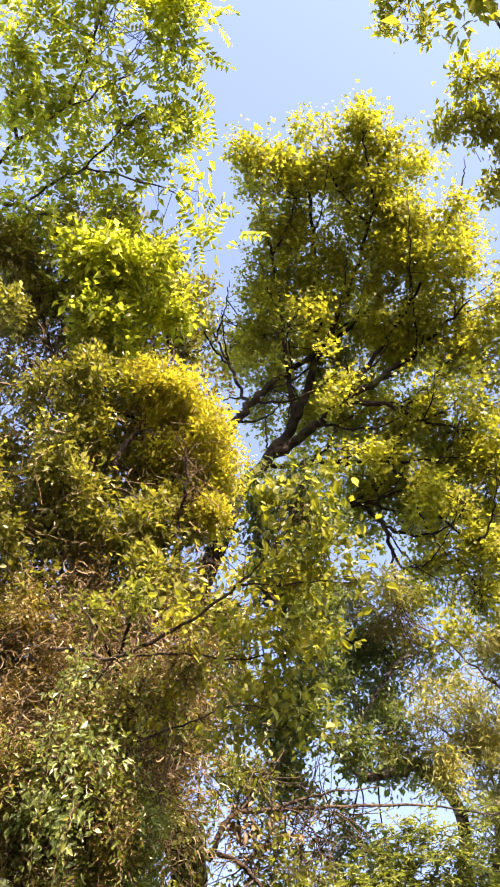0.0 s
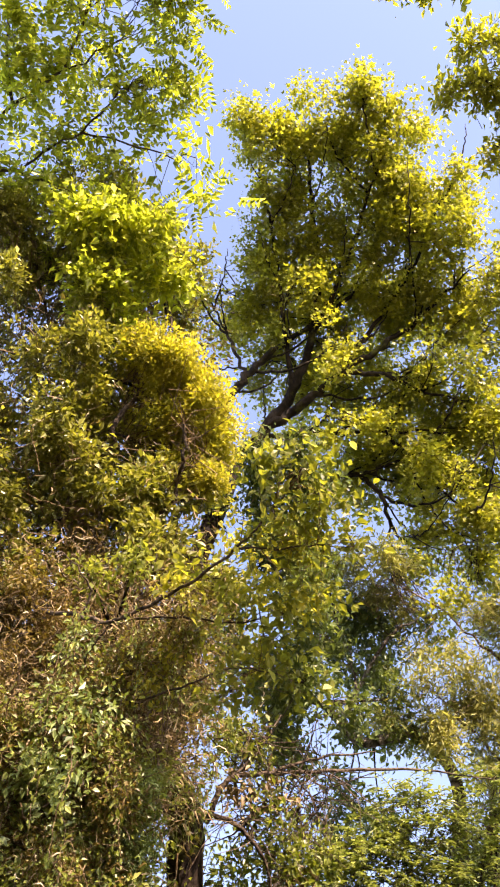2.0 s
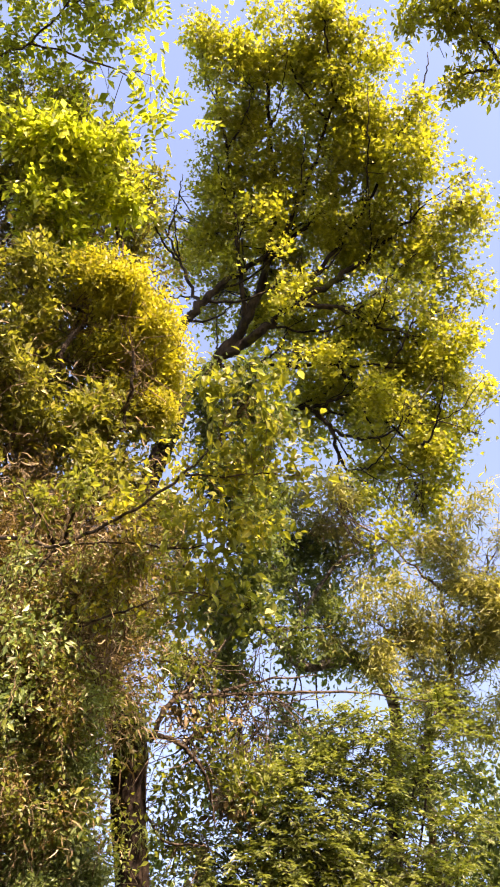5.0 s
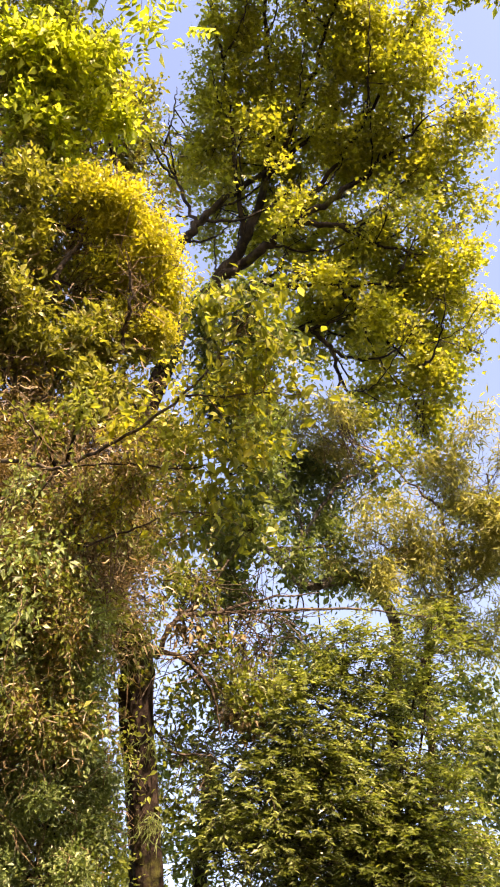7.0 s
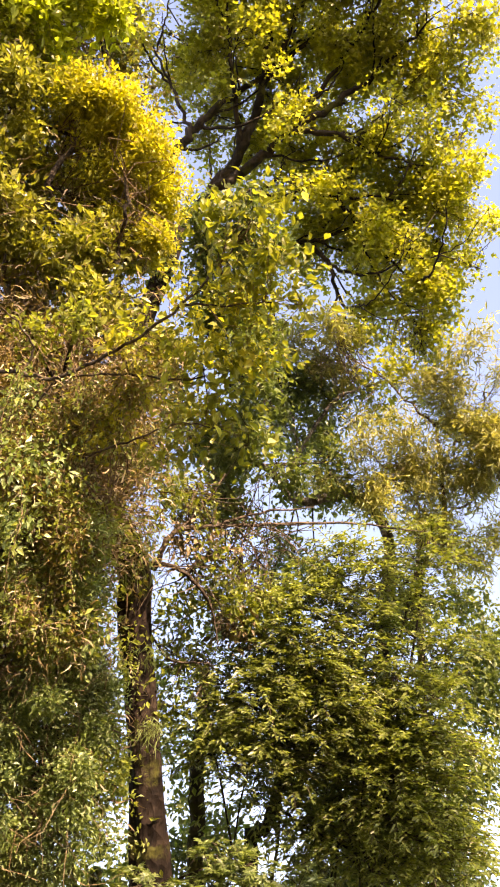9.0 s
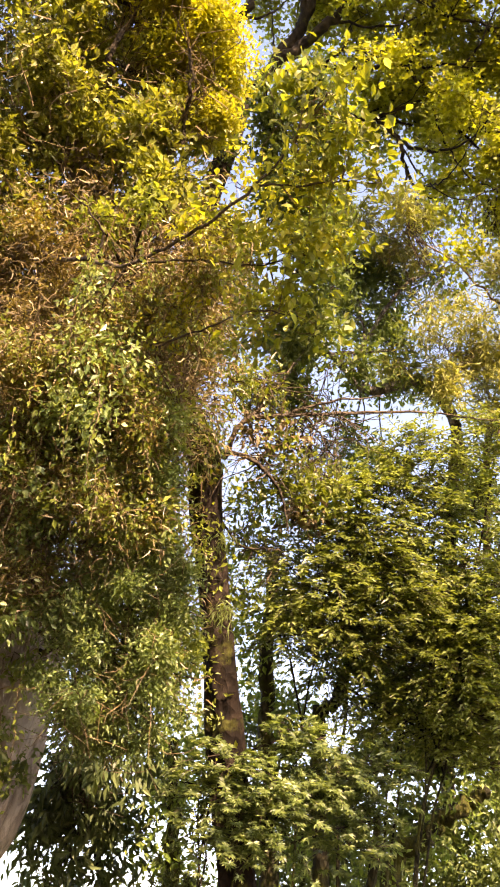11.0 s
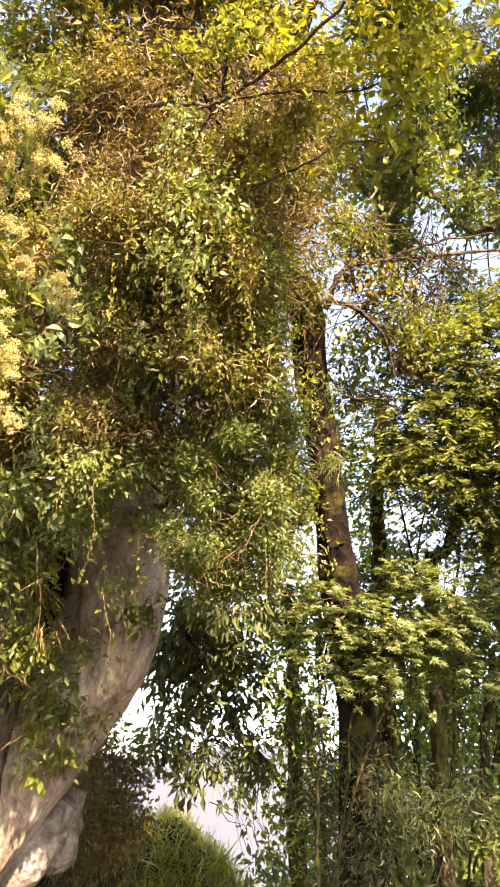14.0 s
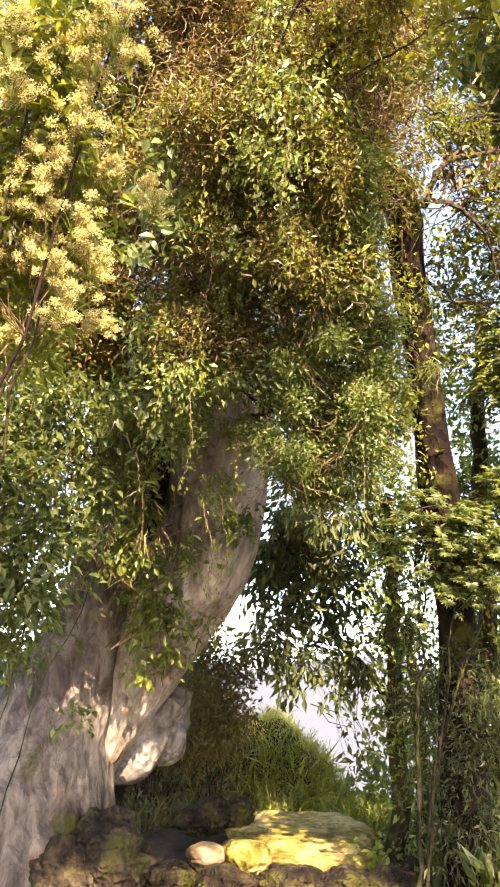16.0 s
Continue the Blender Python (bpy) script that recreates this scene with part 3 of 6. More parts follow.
    yellow = fill([(-1.15, 3.84, 9.87, 0.36), (-0.84, 4.02, 9.70, 0.29), (-1.01, 4.53, 9.49, 0.38), (-0.75, 4.65, 9.32, 0.23), (-1.28, 4.34, 9.68, 0.30), (-1.39, 3.77, 10.09, 0.27), (-0.65, 4.35, 9.53, 0.18), (-0.95, 4.88, 9.13, 0.20), (-0.94, 3.69, 9.76, 0.17), (-1.22, 3.87, 9.61, 0.15), (-0.77, 3.98, 9.51, 0.17), (-1.07, 4.15, 9.36, 0.19), (-0.66, 4.29, 9.21, 0.17), (-0.86, 4.46, 8.95, 0.19), (-0.63, 4.54, 8.80, 0.14), (-1.13, 4.39, 9.07, 0.17), (-1.31, 3.64, 9.83, 0.14)], 110, 0.14, rng)
    brown = [(-1.57, 4.99, 7.50, 0.54, 1.4), (-2.15, 5.04, 7.22, 0.65, 1), (-1.23, 5.13, 6.81, 0.57, 1.4), (-1.90, 5.21, 6.43, 0.67, 1), (-1.07, 5.12, 5.95, 0.48, 1), (-2.34, 5.13, 6.00, 0.67, 1), (-1.67, 5.33, 6.47, 0.70, 1), (-2.17, 5.75, 5.44, 0.59, 1), (-2.64, 6.31, 4.99, 0.41, 1), (-2.91, 6.40, 5.33, 0.45, 0.45), (-2.50, 6.75, 4.99, 0.24, 0.45), (-3.33, 6.43, 4.86, 0.38, 0.45), (-3.49, 5.62, 4.97, 0.54, 0.45), (-1.32, 5.33, 7.31, 0.58, 1)]
    flank = fill([(-1.75, 5.56, 4.26, 0.33), (-1.34, 5.57, 4.48, 0.33), (-1.03, 5.62, 4.73, 0.20), (-1.57, 5.86, 3.92, 0.33), (-1.22, 5.91, 4.02, 0.29), (-1.00, 5.93, 4.34, 0.13), (-1.41, 6.22, 3.59, 0.27), (-1.75, 6.12, 3.66, 0.23), (-1.07, 6.24, 3.77, 0.16), (-1.38, 5.27, 4.80, 0.28), (-1.06, 5.18, 5.08, 0.19), (-1.12, 4.87, 5.33, 0.21), (-1.38, 4.96, 5.11, 0.21)], 120, 0.10, rng)
    bright = [(-1.30, 5.08, 5.09, 0.18, 1), (-1.03, 5.16, 4.87, 0.17, 1), (-1.06, 4.96, 5.33, 0.18, 1), (-0.93, 4.88, 5.63, 0.15, 1), (-1.45, 4.66, 6.18, 0.16, 0.7), (-1.60, 4.99, 5.61, 0.16, 0.7), (-1.88, 4.83, 6.00, 0.14, 0.6), (-1.47, 4.10, 6.81, 0.15, 0.7), (-1.11, 4.00, 6.98, 0.14, 0.7)]
    high = [c for c in green if c[2] > 7.8]
    low = [c for c in green if c[2] <= 7.8]
    screen = fill([(-4.04, 5.06, 7.26, 0.75), (-4.22, 5.67, 6.14, 0.78), (-3.47, 5.65, 6.75, 0.73), (-3.38, 6.18, 5.80, 0.66), (-3.92, 6.07, 5.03, 0.64), (-2.84, 6.37, 5.31, 0.47), (-4.04, 5.97, 4.00, 0.50), (-3.41, 6.07, 4.64, 0.46), (-2.88, 6.05, 6.50, 0.61), (-2.35, 5.77, 7.53, 0.69)], 26, 0.22, rng)
    mantle = fill([(-2.14, 5.02, 5.19, 0.35), (-1.69, 5.04, 5.03, 0.30), (-2.33, 5.28, 4.62, 0.35), (-2.01, 5.43, 4.58, 0.26), (-1.65, 4.66, 5.58, 0.38), (-2.11, 4.48, 5.58, 0.38)], 60, 0.15, rng)
    mantle += fill([(-1.39, 4.48, 5.74, 0.39), (-1.13, 4.71, 5.39, 0.26), (-1.35, 4.98, 4.88, 0.30), (-1.05, 4.35, 6.17, 0.35), (-0.67, 4.25, 6.36, 0.22)], 60, 0.15, rng)
    boughs(root, green + brown + flank + bright, lines, rng, M_BARK_BROWN_DIM, 0.022, 0.5)
    tw = Bag()
    for name, clumps, count, per, mat, shape, size in (
            ("crown", fill([(x, y, z, r * 1.2) for x, y, z, r, w in high], 16, 0.22, rng), 6000, 10, M_LEAF_TANGLE, blade(0.27), 0.068), ("mantle_foliage", mantle, 1300, 9, M_LEAF_DEEP, DIAMOND, 0.037), ("dry_mantle_foliage", mantle, 1500, 9, M_LEAF_RUST, DIAMOND, 0.034), ("low_crown", fill([(x, y, z, r * 1.2) for x, y, z, r, w in low], 30, 0.15, rng), 8000, 10, M_LEAF_DEEP, DIAMOND, 0.042), ("yellow_foliage", yellow, 4300, 10, M_LEAF_YELLOW, DIAMOND, 0.046), ("flank_foliage", flank, 6200, 9, M_LEAF_FLANK, blade(0.20), 0.038), ("bright_foliage", bright, 420, 9, M_LEAF_MID, blade(0.28), 0.050),
            ("mixed_foliage", fill([(x, y, z, r * 1.15) for x, y, z, r, w in brown], 34, 0.14, rng), 4000, 9, M_LEAF_RUST, DIAMOND, 0.038), ("screen_foliage", screen, 6500, 9, M_LEAF_DEEP, DIAMOND, 0.044)):
        bag = Bag()
        p, d = tufts(clumps, count, rng, 0.9, 0.4, 9, 0.38)
        foliage(bag, shape, p, d, per, 0.055, size, rng, way=OUTWARD if "mantle" in name else SKYWARD)
        part(name, bag.mesh(name, mat), root)
        twigs(tw, p, lines, rng, 0.004, 0.16, 0.05, 0.9)
    part("twig_mass", tw.mesh("twig_mass", M_TWIG), root)
    # Leaf core behind the gaps, coloured dark to act as interior shade.
    core = Bag()
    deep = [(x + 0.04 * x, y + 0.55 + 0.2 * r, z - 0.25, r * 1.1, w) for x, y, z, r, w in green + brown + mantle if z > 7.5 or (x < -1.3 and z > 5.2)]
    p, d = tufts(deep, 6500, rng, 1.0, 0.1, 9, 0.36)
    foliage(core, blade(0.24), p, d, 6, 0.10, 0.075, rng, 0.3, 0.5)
    part("inner_shade_foliage", core.mesh("inner_shade_foliage", M_LEAF_DIM_BROWN), root, "dark leaf core, the climbers' inner shade put into its colour")
    curls = Bag()
    for clumps, count, size in ((brown, 3600, 0.085), (screen, 700, 0.08), (low, 700, 0.075), (mantle, 1900, 0.07), (high, 400, 0.09)):
        p, d = tufts(clumps, count, rng, 0.9, 0.4, 9, 0.52)
        for bend in (0.25, -0.3, 0.05):
            foliage(curls, strand(0.045, bend), p, d, 2, 0.08, size, rng, 0.35, 0.3)
    part("dry_strand_mass", curls.mesh("dry_strand_mass", M_LEAF_DRY), root, "curled tan dry strands")
    dry = Bag()
    tangle(dry, brown, 3300, rng, 0.42, 0.0030)
    tangle(dry, flank, 420, rng, 0.5, 0.0026)
    tangle(dry, screen, 900, rng, 0.5, 0.0032)
    tangle(dry, green, 1100, rng, 0.5, 0.004)
    part("dry_twig_tangle", dry.mesh("dry_twig_tangle", M_TWIG), root, "tangle of bare tan twigs")
    veil = fill([(-1.47, 4.74, 6.10, 0.22), (-1.87, 4.79, 5.41, 0.26), (-2.26, 4.73, 5.10, 0.23), (-1.36, 5.05, 5.62, 0.22), (-2.05, 5.08, 4.72, 0.23), (-1.71, 5.16, 5.16, 0.24), (-2.41, 5.18, 4.25, 0.19), (-2.60, 4.85, 4.46, 0.19), (-1.29, 5.56, 5.30, 0.18), (-2.00, 5.53, 4.38, 0.22)], 70, 0.13, rng)
    # The last two clumps here are added to keep sun off the root lobe.
    veil += fill([(-1.45, 4.16, 6.21, 0.21), (-1.08, 4.55, 5.76, 0.21), (-1.68, 4.54, 5.39, 0.21), (-1.93, 4.84, 5.02, 0.21), (-1.39, 4.81, 5.16, 0.19), (-2.02, 4.32, 5.65, 0.19), (-1.15, 5.21, 4.81, 0.19), (-1.40, 4.20, 5.22, 0.20), (-1.30, 4.02, 5.40, 0.16)], 70, 0.13, rng)
    veil += fill([(-2.13, 5.39, 4.32, 0.19), (-2.39, 5.63, 4.07, 0.18), (-2.10, 5.94, 3.89, 0.14), (-2.65, 5.76, 3.76, 0.18), (-2.43, 6.23, 3.67, 0.13), (-0.96, 4.68, 6.29, 0.18), (-1.11, 5.07, 6.00, 0.18), (-1.25, 4.50, 6.40, 0.18)], 70, 0.12, rng)
    # Yellow foliage added where sun should strike, brightness put into its colour.
    lit_tone = fill([(-0.11, 3.57, 6.56, 0.18), (0.22, 3.60, 6.54, 0.16), (-0.27, 3.76, 6.41, 0.18), (0.01, 3.87, 6.32, 0.18), (0.31, 3.87, 6.32, 0.15), (-0.68, 4.22, 6.23, 0.19), (-0.88, 4.45, 6.10, 0.17), (-0.60, 4.50, 5.95, 0.17), (-0.68, 3.94, 6.47, 0.18), (-0.40, 3.59, 6.65, 0.19), (-0.32, 4.15, 6.20, 0.15), (-0.05, 4.23, 6.14, 0.12)], 80, 0.12, rng)
    broad = fill([(-2.37, 4.25, 5.03, 0.13), (-2.18, 4.40, 4.80, 0.13), (-2.37, 4.38, 4.68, 0.12), (-1.80, 4.80, 4.85, 0.11), (-2.02, 5.26, 4.20, 0.12), (-1.5, 5.3, 4.95, 0.11), (-2.2, 4.2, 5.25, 0.11), (-1.75, 4.35, 5.75, 0.12), (-2.75, 5.25, 4.1, 0.14), (-2.6, 5.4, 3.9, 0.13)], 160, 0.09, rng)
    for name, clumps, count, per, mat, shape, size in (("veil_foliage", veil, 1200, 7, M_LEAF_FLANK, blade(0.25), 0.046), ("broad_foliage", broad, 110, 5, M_LEAF_SHRUB, oval(0.27), 0.080), ("lit_tone_foliage", lit_tone, 150, 7, M_LEAF_YELLOW, blade(0.28), 0.056), ("top_foliage", fill([(-2.02, 2.81, 11.36, 0.38), (-1.55, 3.12, 11.14, 0.34), (-2.11, 3.33, 10.93, 0.34), (-1.30, 2.83, 11.50, 0.31), (-1.10, 3.21, 11.18, 0.24), (-1.72, 2.58, 11.71, 0.35), (-2.18, 2.43, 11.65, 0.32), (-1.68, 3.46, 10.76, 0.23)], 40, 0.2, rng), 700, 8, M_LEAF_PINNATE, blade(0.28), 0.090)):
        bag = Bag()
        p, d = tufts(clumps, count, rng, 1.1, 0.4, 9, 0.42)
        foliage(bag, shape, p, d, per, 0.06, size, rng, 0.4, way=SKYWARD if name == "top_foliage" else OUTWARD)
        part(name, bag.mesh(name, mat), root)
    # leafy strings hanging straight down through the climbers
    strings = Bag()
    starts = np.array(veil + brown[:10] + mantle)[:, :3]
    for k in rng.choice(len(starts), 46, replace=False):
        a = starts[k] + np.array([0.05 * rng.normal(), -0.22, 0.1])
        drop = rng.uniform(0.35, 1.0)
        pts = [a + np.array([0.03 * rng.normal(), 0.10 * f, -drop * f]) for f in (0, 0.35, 0.7, 1)]
        _, l = wood(root, "vine", pts, 0.0045, 0.002, M_TWIG, rng, 4, "thin hanging vine", 0.008)
        q = np.repeat(l, 2, 0) + rng.normal(0, 0.02, (2 * len(l), 3))
        foliage(strings, blade(0.24), q, np.tile([0, -0.3, -0.8], (len(q), 1)), 1, 0.02, 0.042, rng, 0.6, way=OUTWARD)
    part("vine_foliage", strings.mesh("vine_foliage", M_LEAF_DEEP), root)
    climb = [(-3.05, 5.83, 4.00, 0.16, 1), (-3.03, 6.00, 3.56, 0.14, 1), (-2.95, 6.16, 3.13, 0.14, 1), (-3.14, 6.11, 2.94, 0.10, 1), (-2.59, 5.89, 4.09, 0.14, 1), (-3.46, 6.81, 4.00, 0.18, 1), (-3.41, 6.89, 3.64, 0.17, 1), (-3.52, 6.95, 3.20, 0.16, 1), (-3.46, 7.11, 2.84, 0.14, 1), (-2.53, 6.96, 4.34, 0.13, 1), (-3.20, 7.19, 2.75, 0.18, 1), (-3.20, 7.40, 2.37, 0.13, 1), (-3.87, 6.62, 3.05, 0.15, 1), (-2.95, 7.58, 2.66, 0.12, 1), (-3.31, 7.02, 3.34, 0.16, 1), (-3.36, 7.20, 2.54, 0.16, 1), (-3.43, 7.32, 2.20, 0.12, 1)]
    for name, mat, shape, count, size in (("climber", M_LEAF_FRESH, OVAL, 380, 0.065), ("hanging_root_fringe", M_LEAF_DRY, GRASS, 80, 0.15)):
        bag = Bag()
        p, d = tufts(climb, count, rng)
        foliage(bag, shape, p, d, 6, 0.06, size, rng, 1.0)
        part(name, bag.mesh(name, mat), root)
    # pale hanging aerial roots
    roots = [[(-1.71, 3.78, 5.79), (-1.73, 3.89, 5.68), (-1.81, 4.05, 5.57), (-1.84, 4.19, 5.48)], [(-2.01, 4.69, 4.94), (-2.01, 4.80, 4.78), (-2.08, 4.88, 4.61), (-2.09, 5.01, 4.50)], [(-2.83, 5.57, 3.74), (-2.83, 5.65, 3.50), (-2.81, 5.74, 3.25), (-2.82, 5.79, 3.04)], [(-1.70, 4.45, 5.09), (-1.62, 4.55, 4.99), (-1.54, 4.59, 4.97)], [(-2.95, 4.26, 5.35), (-2.92, 4.35, 5.27), (-2.98, 4.42, 5.14)], [(-1.29, 4.21, 5.22), (-1.38, 4.29, 5.09), (-1.51, 4.38, 5.01)]]
    roots += [[(-2.45, 5.17, 4.25), (-2.44, 5.28, 4.02), (-2.50, 5.40, 3.80)], [(-1.75, 4.46, 6.67), (-1.94, 4.54, 6.52), (-2.08, 4.59, 6.41)], [(-2.28, 5.34, 5.75), (-2.32, 5.52, 5.47), (-2.42, 5.59, 5.30), (-2.45, 5.70, 5.10)], [(-2.03, 5.36, 6.03), (-2.24, 5.36, 5.76), (-2.51, 5.38, 5.56)], [(-3.45, 6.75, 4.15), (-3.45, 6.88, 3.80), (-3.42, 6.98, 3.50)]]
    for pts in roots:
        wood(root, "aerial_root", pts, 0.007, 0.003, M_TWIG, rng, 6, "pale bare hanging root", 0.006)
    return root


old_tree = build_old_tree()


# ---- tall tree with lobed leaves ----
def build_tall_tree():
    rng = np.random.default_rng(11)
    foot = (-0.64, 8.71, 1.82)
    base = on_ground(foot[0], foot[1])
    root = thing("tall_tree", base, "tall broadleaf tree with limbs darkened for crown shade and yellow-green lobed leaves", "tree")
    stem = [base, (-0.67, 8.59, 2.20), (-0.71, 8.36, 3.21), (-0.83, 7.99, 4.23), (-0.90, 7.48, 5.23), (-0.96, 6.96, 5.96), (-0.94, 6.73, 6.33), (-1.05, 6.52, 6.59), (-1.19, 6.50, 6.76), (-1.16, 6.20, 7.43), (-1.08, 6.25, 9.20), (-0.78, 6.42, 11.20), (-0.60, 6.52, 12.19)]
    rad = [0.22, 0.191, 0.172, 0.159, 0.146, 0.155, 0.166, 0.133, 0.14, 0.13, 0.12, 0.05]
    part("trunk", mesh("trunk", *big_trunk(stem, rad, 26, 16, 0.22, 5.0), M_BARK_BROWN_DIM, True), root, "trunk with reddish and grey patches, darkened for canopy shade")
    l0 = curve(stem, 10)
    limbs = [
        ([(-0.60, 6.52, 12.19), (-0.27, 6.35, 12.56), (0.18, 6.06, 13.22), (0.52, 5.60, 14.14), (0.66, 4.85, 14.91), (0.63, 3.75, 15.62), (0.62, 2.95, 16.1)], 0.125),
        ([(-0.27, 6.35, 12.56), (0.34, 6.12, 12.95), (0.89, 5.83, 13.33), (1.62, 5.57, 13.63), (2.38, 5.22, 14.14), (3.03, 4.72, 14.45)], 0.105),
        ([(-0.78, 6.42, 11.20), (-0.84, 5.91, 12.56), (-0.50, 5.73, 13.15), (-0.06, 5.56, 13.71), (0.79, 5.37, 14.46), (1.76, 4.75, 14.98), (2.33, 4.11, 15.25)], 0.10),
    ]
    limbs += [
        ([(0.89, 5.83, 13.33), (1.58, 5.86, 13.25), (2.16, 6.07, 13.05), (2.85, 6.26, 13.03)], 0.06),
        ([(-0.28, 6.42, 12.52), (0.49, 6.52, 12.70), (1.53, 6.53, 12.74), (2.54, 6.57, 12.67)], 0.055),
        ([(-0.60, 6.52, 12.19), (0.55, 7.03, 12.36), (1.15, 7.03, 12.32), (1.66, 6.88, 12.36), (2.18, 6.71, 12.52)], 0.06),
        ([(1.15, 7.03, 12.32), (1.44, 7.18, 11.93), (1.56, 7.44, 11.45), (1.9, 7.5, 11.0)], 0.05),
    ]
    limbs += [
        ([(1.53, 6.53, 12.74), (2.1, 7.0, 12.2), (2.7, 7.3, 11.5)], 0.045),
        ([(0.52, 5.60, 14.14), (1.0, 4.9, 14.7), (1.5, 3.9, 15.4), (1.9, 3.0, 16.0)], 0.055),
        ([(0.18, 6.06, 13.22), (0.1, 5.4, 14.0), (0.0, 4.4, 14.9), (-0.2, 3.3, 15.7)], 0.055),
        ([(-0.50, 5.73, 13.15), (-0.8, 5.4, 13.9), (-1.1, 5.0, 14.5)], 0.04),
        ([(0.89, 5.83, 13.33), (1.5, 5.4, 14.0), (2.2, 4.6, 14.6), (2.6, 3.9, 15.3)], 0.055),
    ]
    lines = [l0[-8:]]
    for pts, r in limbs:
        _, line = wood(root, "limb", pts, r * 0.82, 0.01, M_BARK_DIM, rng, 8, wobble=0.018)
        lines.append(line)
        lines += side_branches(root, line, 7 if r > 0.09 else 4, 1.5, 0.022, M_BARK_DIM, rng)
    outer = fill([(-0.24, 3.03, 15.93, 0.54), (0.05, 3.77, 15.52, 0.62), (0.64, 2.83, 16.18, 0.64), (1.40, 2.71, 16.37, 0.60), (1.98, 3.04, 16.13, 0.70), (0.89, 3.63, 15.65, 0.77), (1.68, 3.82, 15.64, 0.83), (2.50, 3.83, 15.52, 0.73), (2.83, 4.42, 14.94, 0.72), (3.34, 4.91, 14.52, 0.66), (0.10, 4.48, 15.06, 0.62), (1.03, 4.68, 15.18, 0.86), (2.07, 4.80, 14.92, 0.91), (1.34, 2.30, 16.46, 0.26), (2.00, 2.39, 16.38, 0.26), (0.60, 2.37, 16.49, 0.26), (-0.39, 2.61, 16.22, 0.26)], 22, 0.27, rng)
    inner = fill([(-0.36, 5.14, 14.78, 0.71), (0.48, 5.52, 15.06, 0.83), (1.41, 5.64, 14.74, 0.86), (2.45, 5.55, 14.20, 0.84), (3.17, 5.67, 13.75, 0.69), (-0.94, 5.44, 14.61, 0.57), (-1.17, 4.91, 14.60, 0.51), (3.05, 6.42, 13.12, 0.73), (2.20, 6.41, 13.54, 0.74), (1.33, 6.74, 14.39, 0.63), (0.39, 6.39, 14.86, 0.64), (-0.28, 6.09, 15.00, 0.49)], 22, 0.27, rng)
    inner += fill([(1.27, 7.22, 12.73, 0.67), (1.98, 7.30, 12.35, 0.66), (2.65, 6.98, 12.44, 0.70), (3.27, 6.64, 12.51, 0.53), (2.37, 7.37, 11.71, 0.60), (2.97, 7.32, 11.61, 0.51), (1.65, 6.96, 13.11, 0.54), (1.87, 7.54, 10.90, 0.37), (2.76, 7.53, 10.97, 0.41), (3.61, 6.63, 12.17, 0.30), (3.41, 7.07, 11.67, 0.34), (1.06, 7.67, 12.18, 0.35)], 26, 0.25, rng)
    inner += fill([(2.33, 7.67, 10.89, 0.50), (2.62, 7.96, 10.27, 0.49), (2.20, 8.02, 10.03, 0.36), (2.87, 7.38, 11.00, 0.41), (1.52, 7.65, 10.79, 0.33)], 22, 0.25, rng)
    inner += fill([(0.54, 6.69, 14.00, 0.71), (-0.22, 6.74, 14.44, 0.49), (1.36, 6.76, 13.68, 0.70), (2.30, 6.87, 13.24, 0.78), (3.01, 7.08, 12.70, 0.63), (1.15, 3.08, 16.51, 0.61), (0.85, 7.16, 12.98, 0.36)], 20, 0.26, rng)
    inner += fill([(0.22, 5.12, 13.38, 0.47), (1.06, 5.10, 13.24, 0.55), (1.87, 5.48, 12.96, 0.55), (2.67, 5.45, 12.83, 0.51), (0.60, 4.63, 13.92, 0.53), (0.83, 6.23, 12.52, 0.42), (1.73, 6.17, 12.35, 0.50), (2.40, 6.50, 11.89, 0.50)], 9, 0.24, rng)
    inner += fill([(-0.46, 5.81, 15.35, 0.45), (0.46, 5.40, 15.77, 0.46), (1.34, 5.62, 15.64, 0.46), (2.19, 5.72, 15.27, 0.45), (2.98, 5.97, 14.79, 0.44), (-0.20, 6.44, 14.60, 0.34), (0.69, 6.40, 14.85, 0.44), (1.56, 6.50, 14.73, 0.44), (2.47, 6.48, 14.39, 0.44), (3.23, 6.59, 13.93, 0.38), (1.10, 6.92, 13.96, 0.43), (1.93, 6.99, 13.82, 0.43), (2.71, 7.14, 13.47, 0.43), (0.34, 7.12, 13.98, 0.29), (1.32, 7.38, 13.28, 0.33), (2.11, 7.46, 13.00, 0.37), (2.86, 7.50, 12.69, 0.37)], 18, 0.25, rng)
    boughs(root, outer + inner, lines, rng, M_BARK_DIM, 0.012, 0.3)
    tw = Bag()
    for name, clumps, count, per in (("crown", outer, 3700, 12), ("lower_crown", inner, 6100, 12)):
        bag = Bag()
        p, d = tufts(clumps, count, rng, 0.8, 0.5, 7, 0.26)
        foliage(bag, TRIDENT, p, d, per, 0.10, 0.070, rng, 0.15)
        part(name, bag.mesh(name, M_LEAF_MAPLE), root)
        twigs(tw, p, lines, rng, 0.005, 0.08, 0.35, 1.6)
    part("twig_mass", tw.mesh("twig_mass", M_TWIG_DARK), root)
    return root, l0


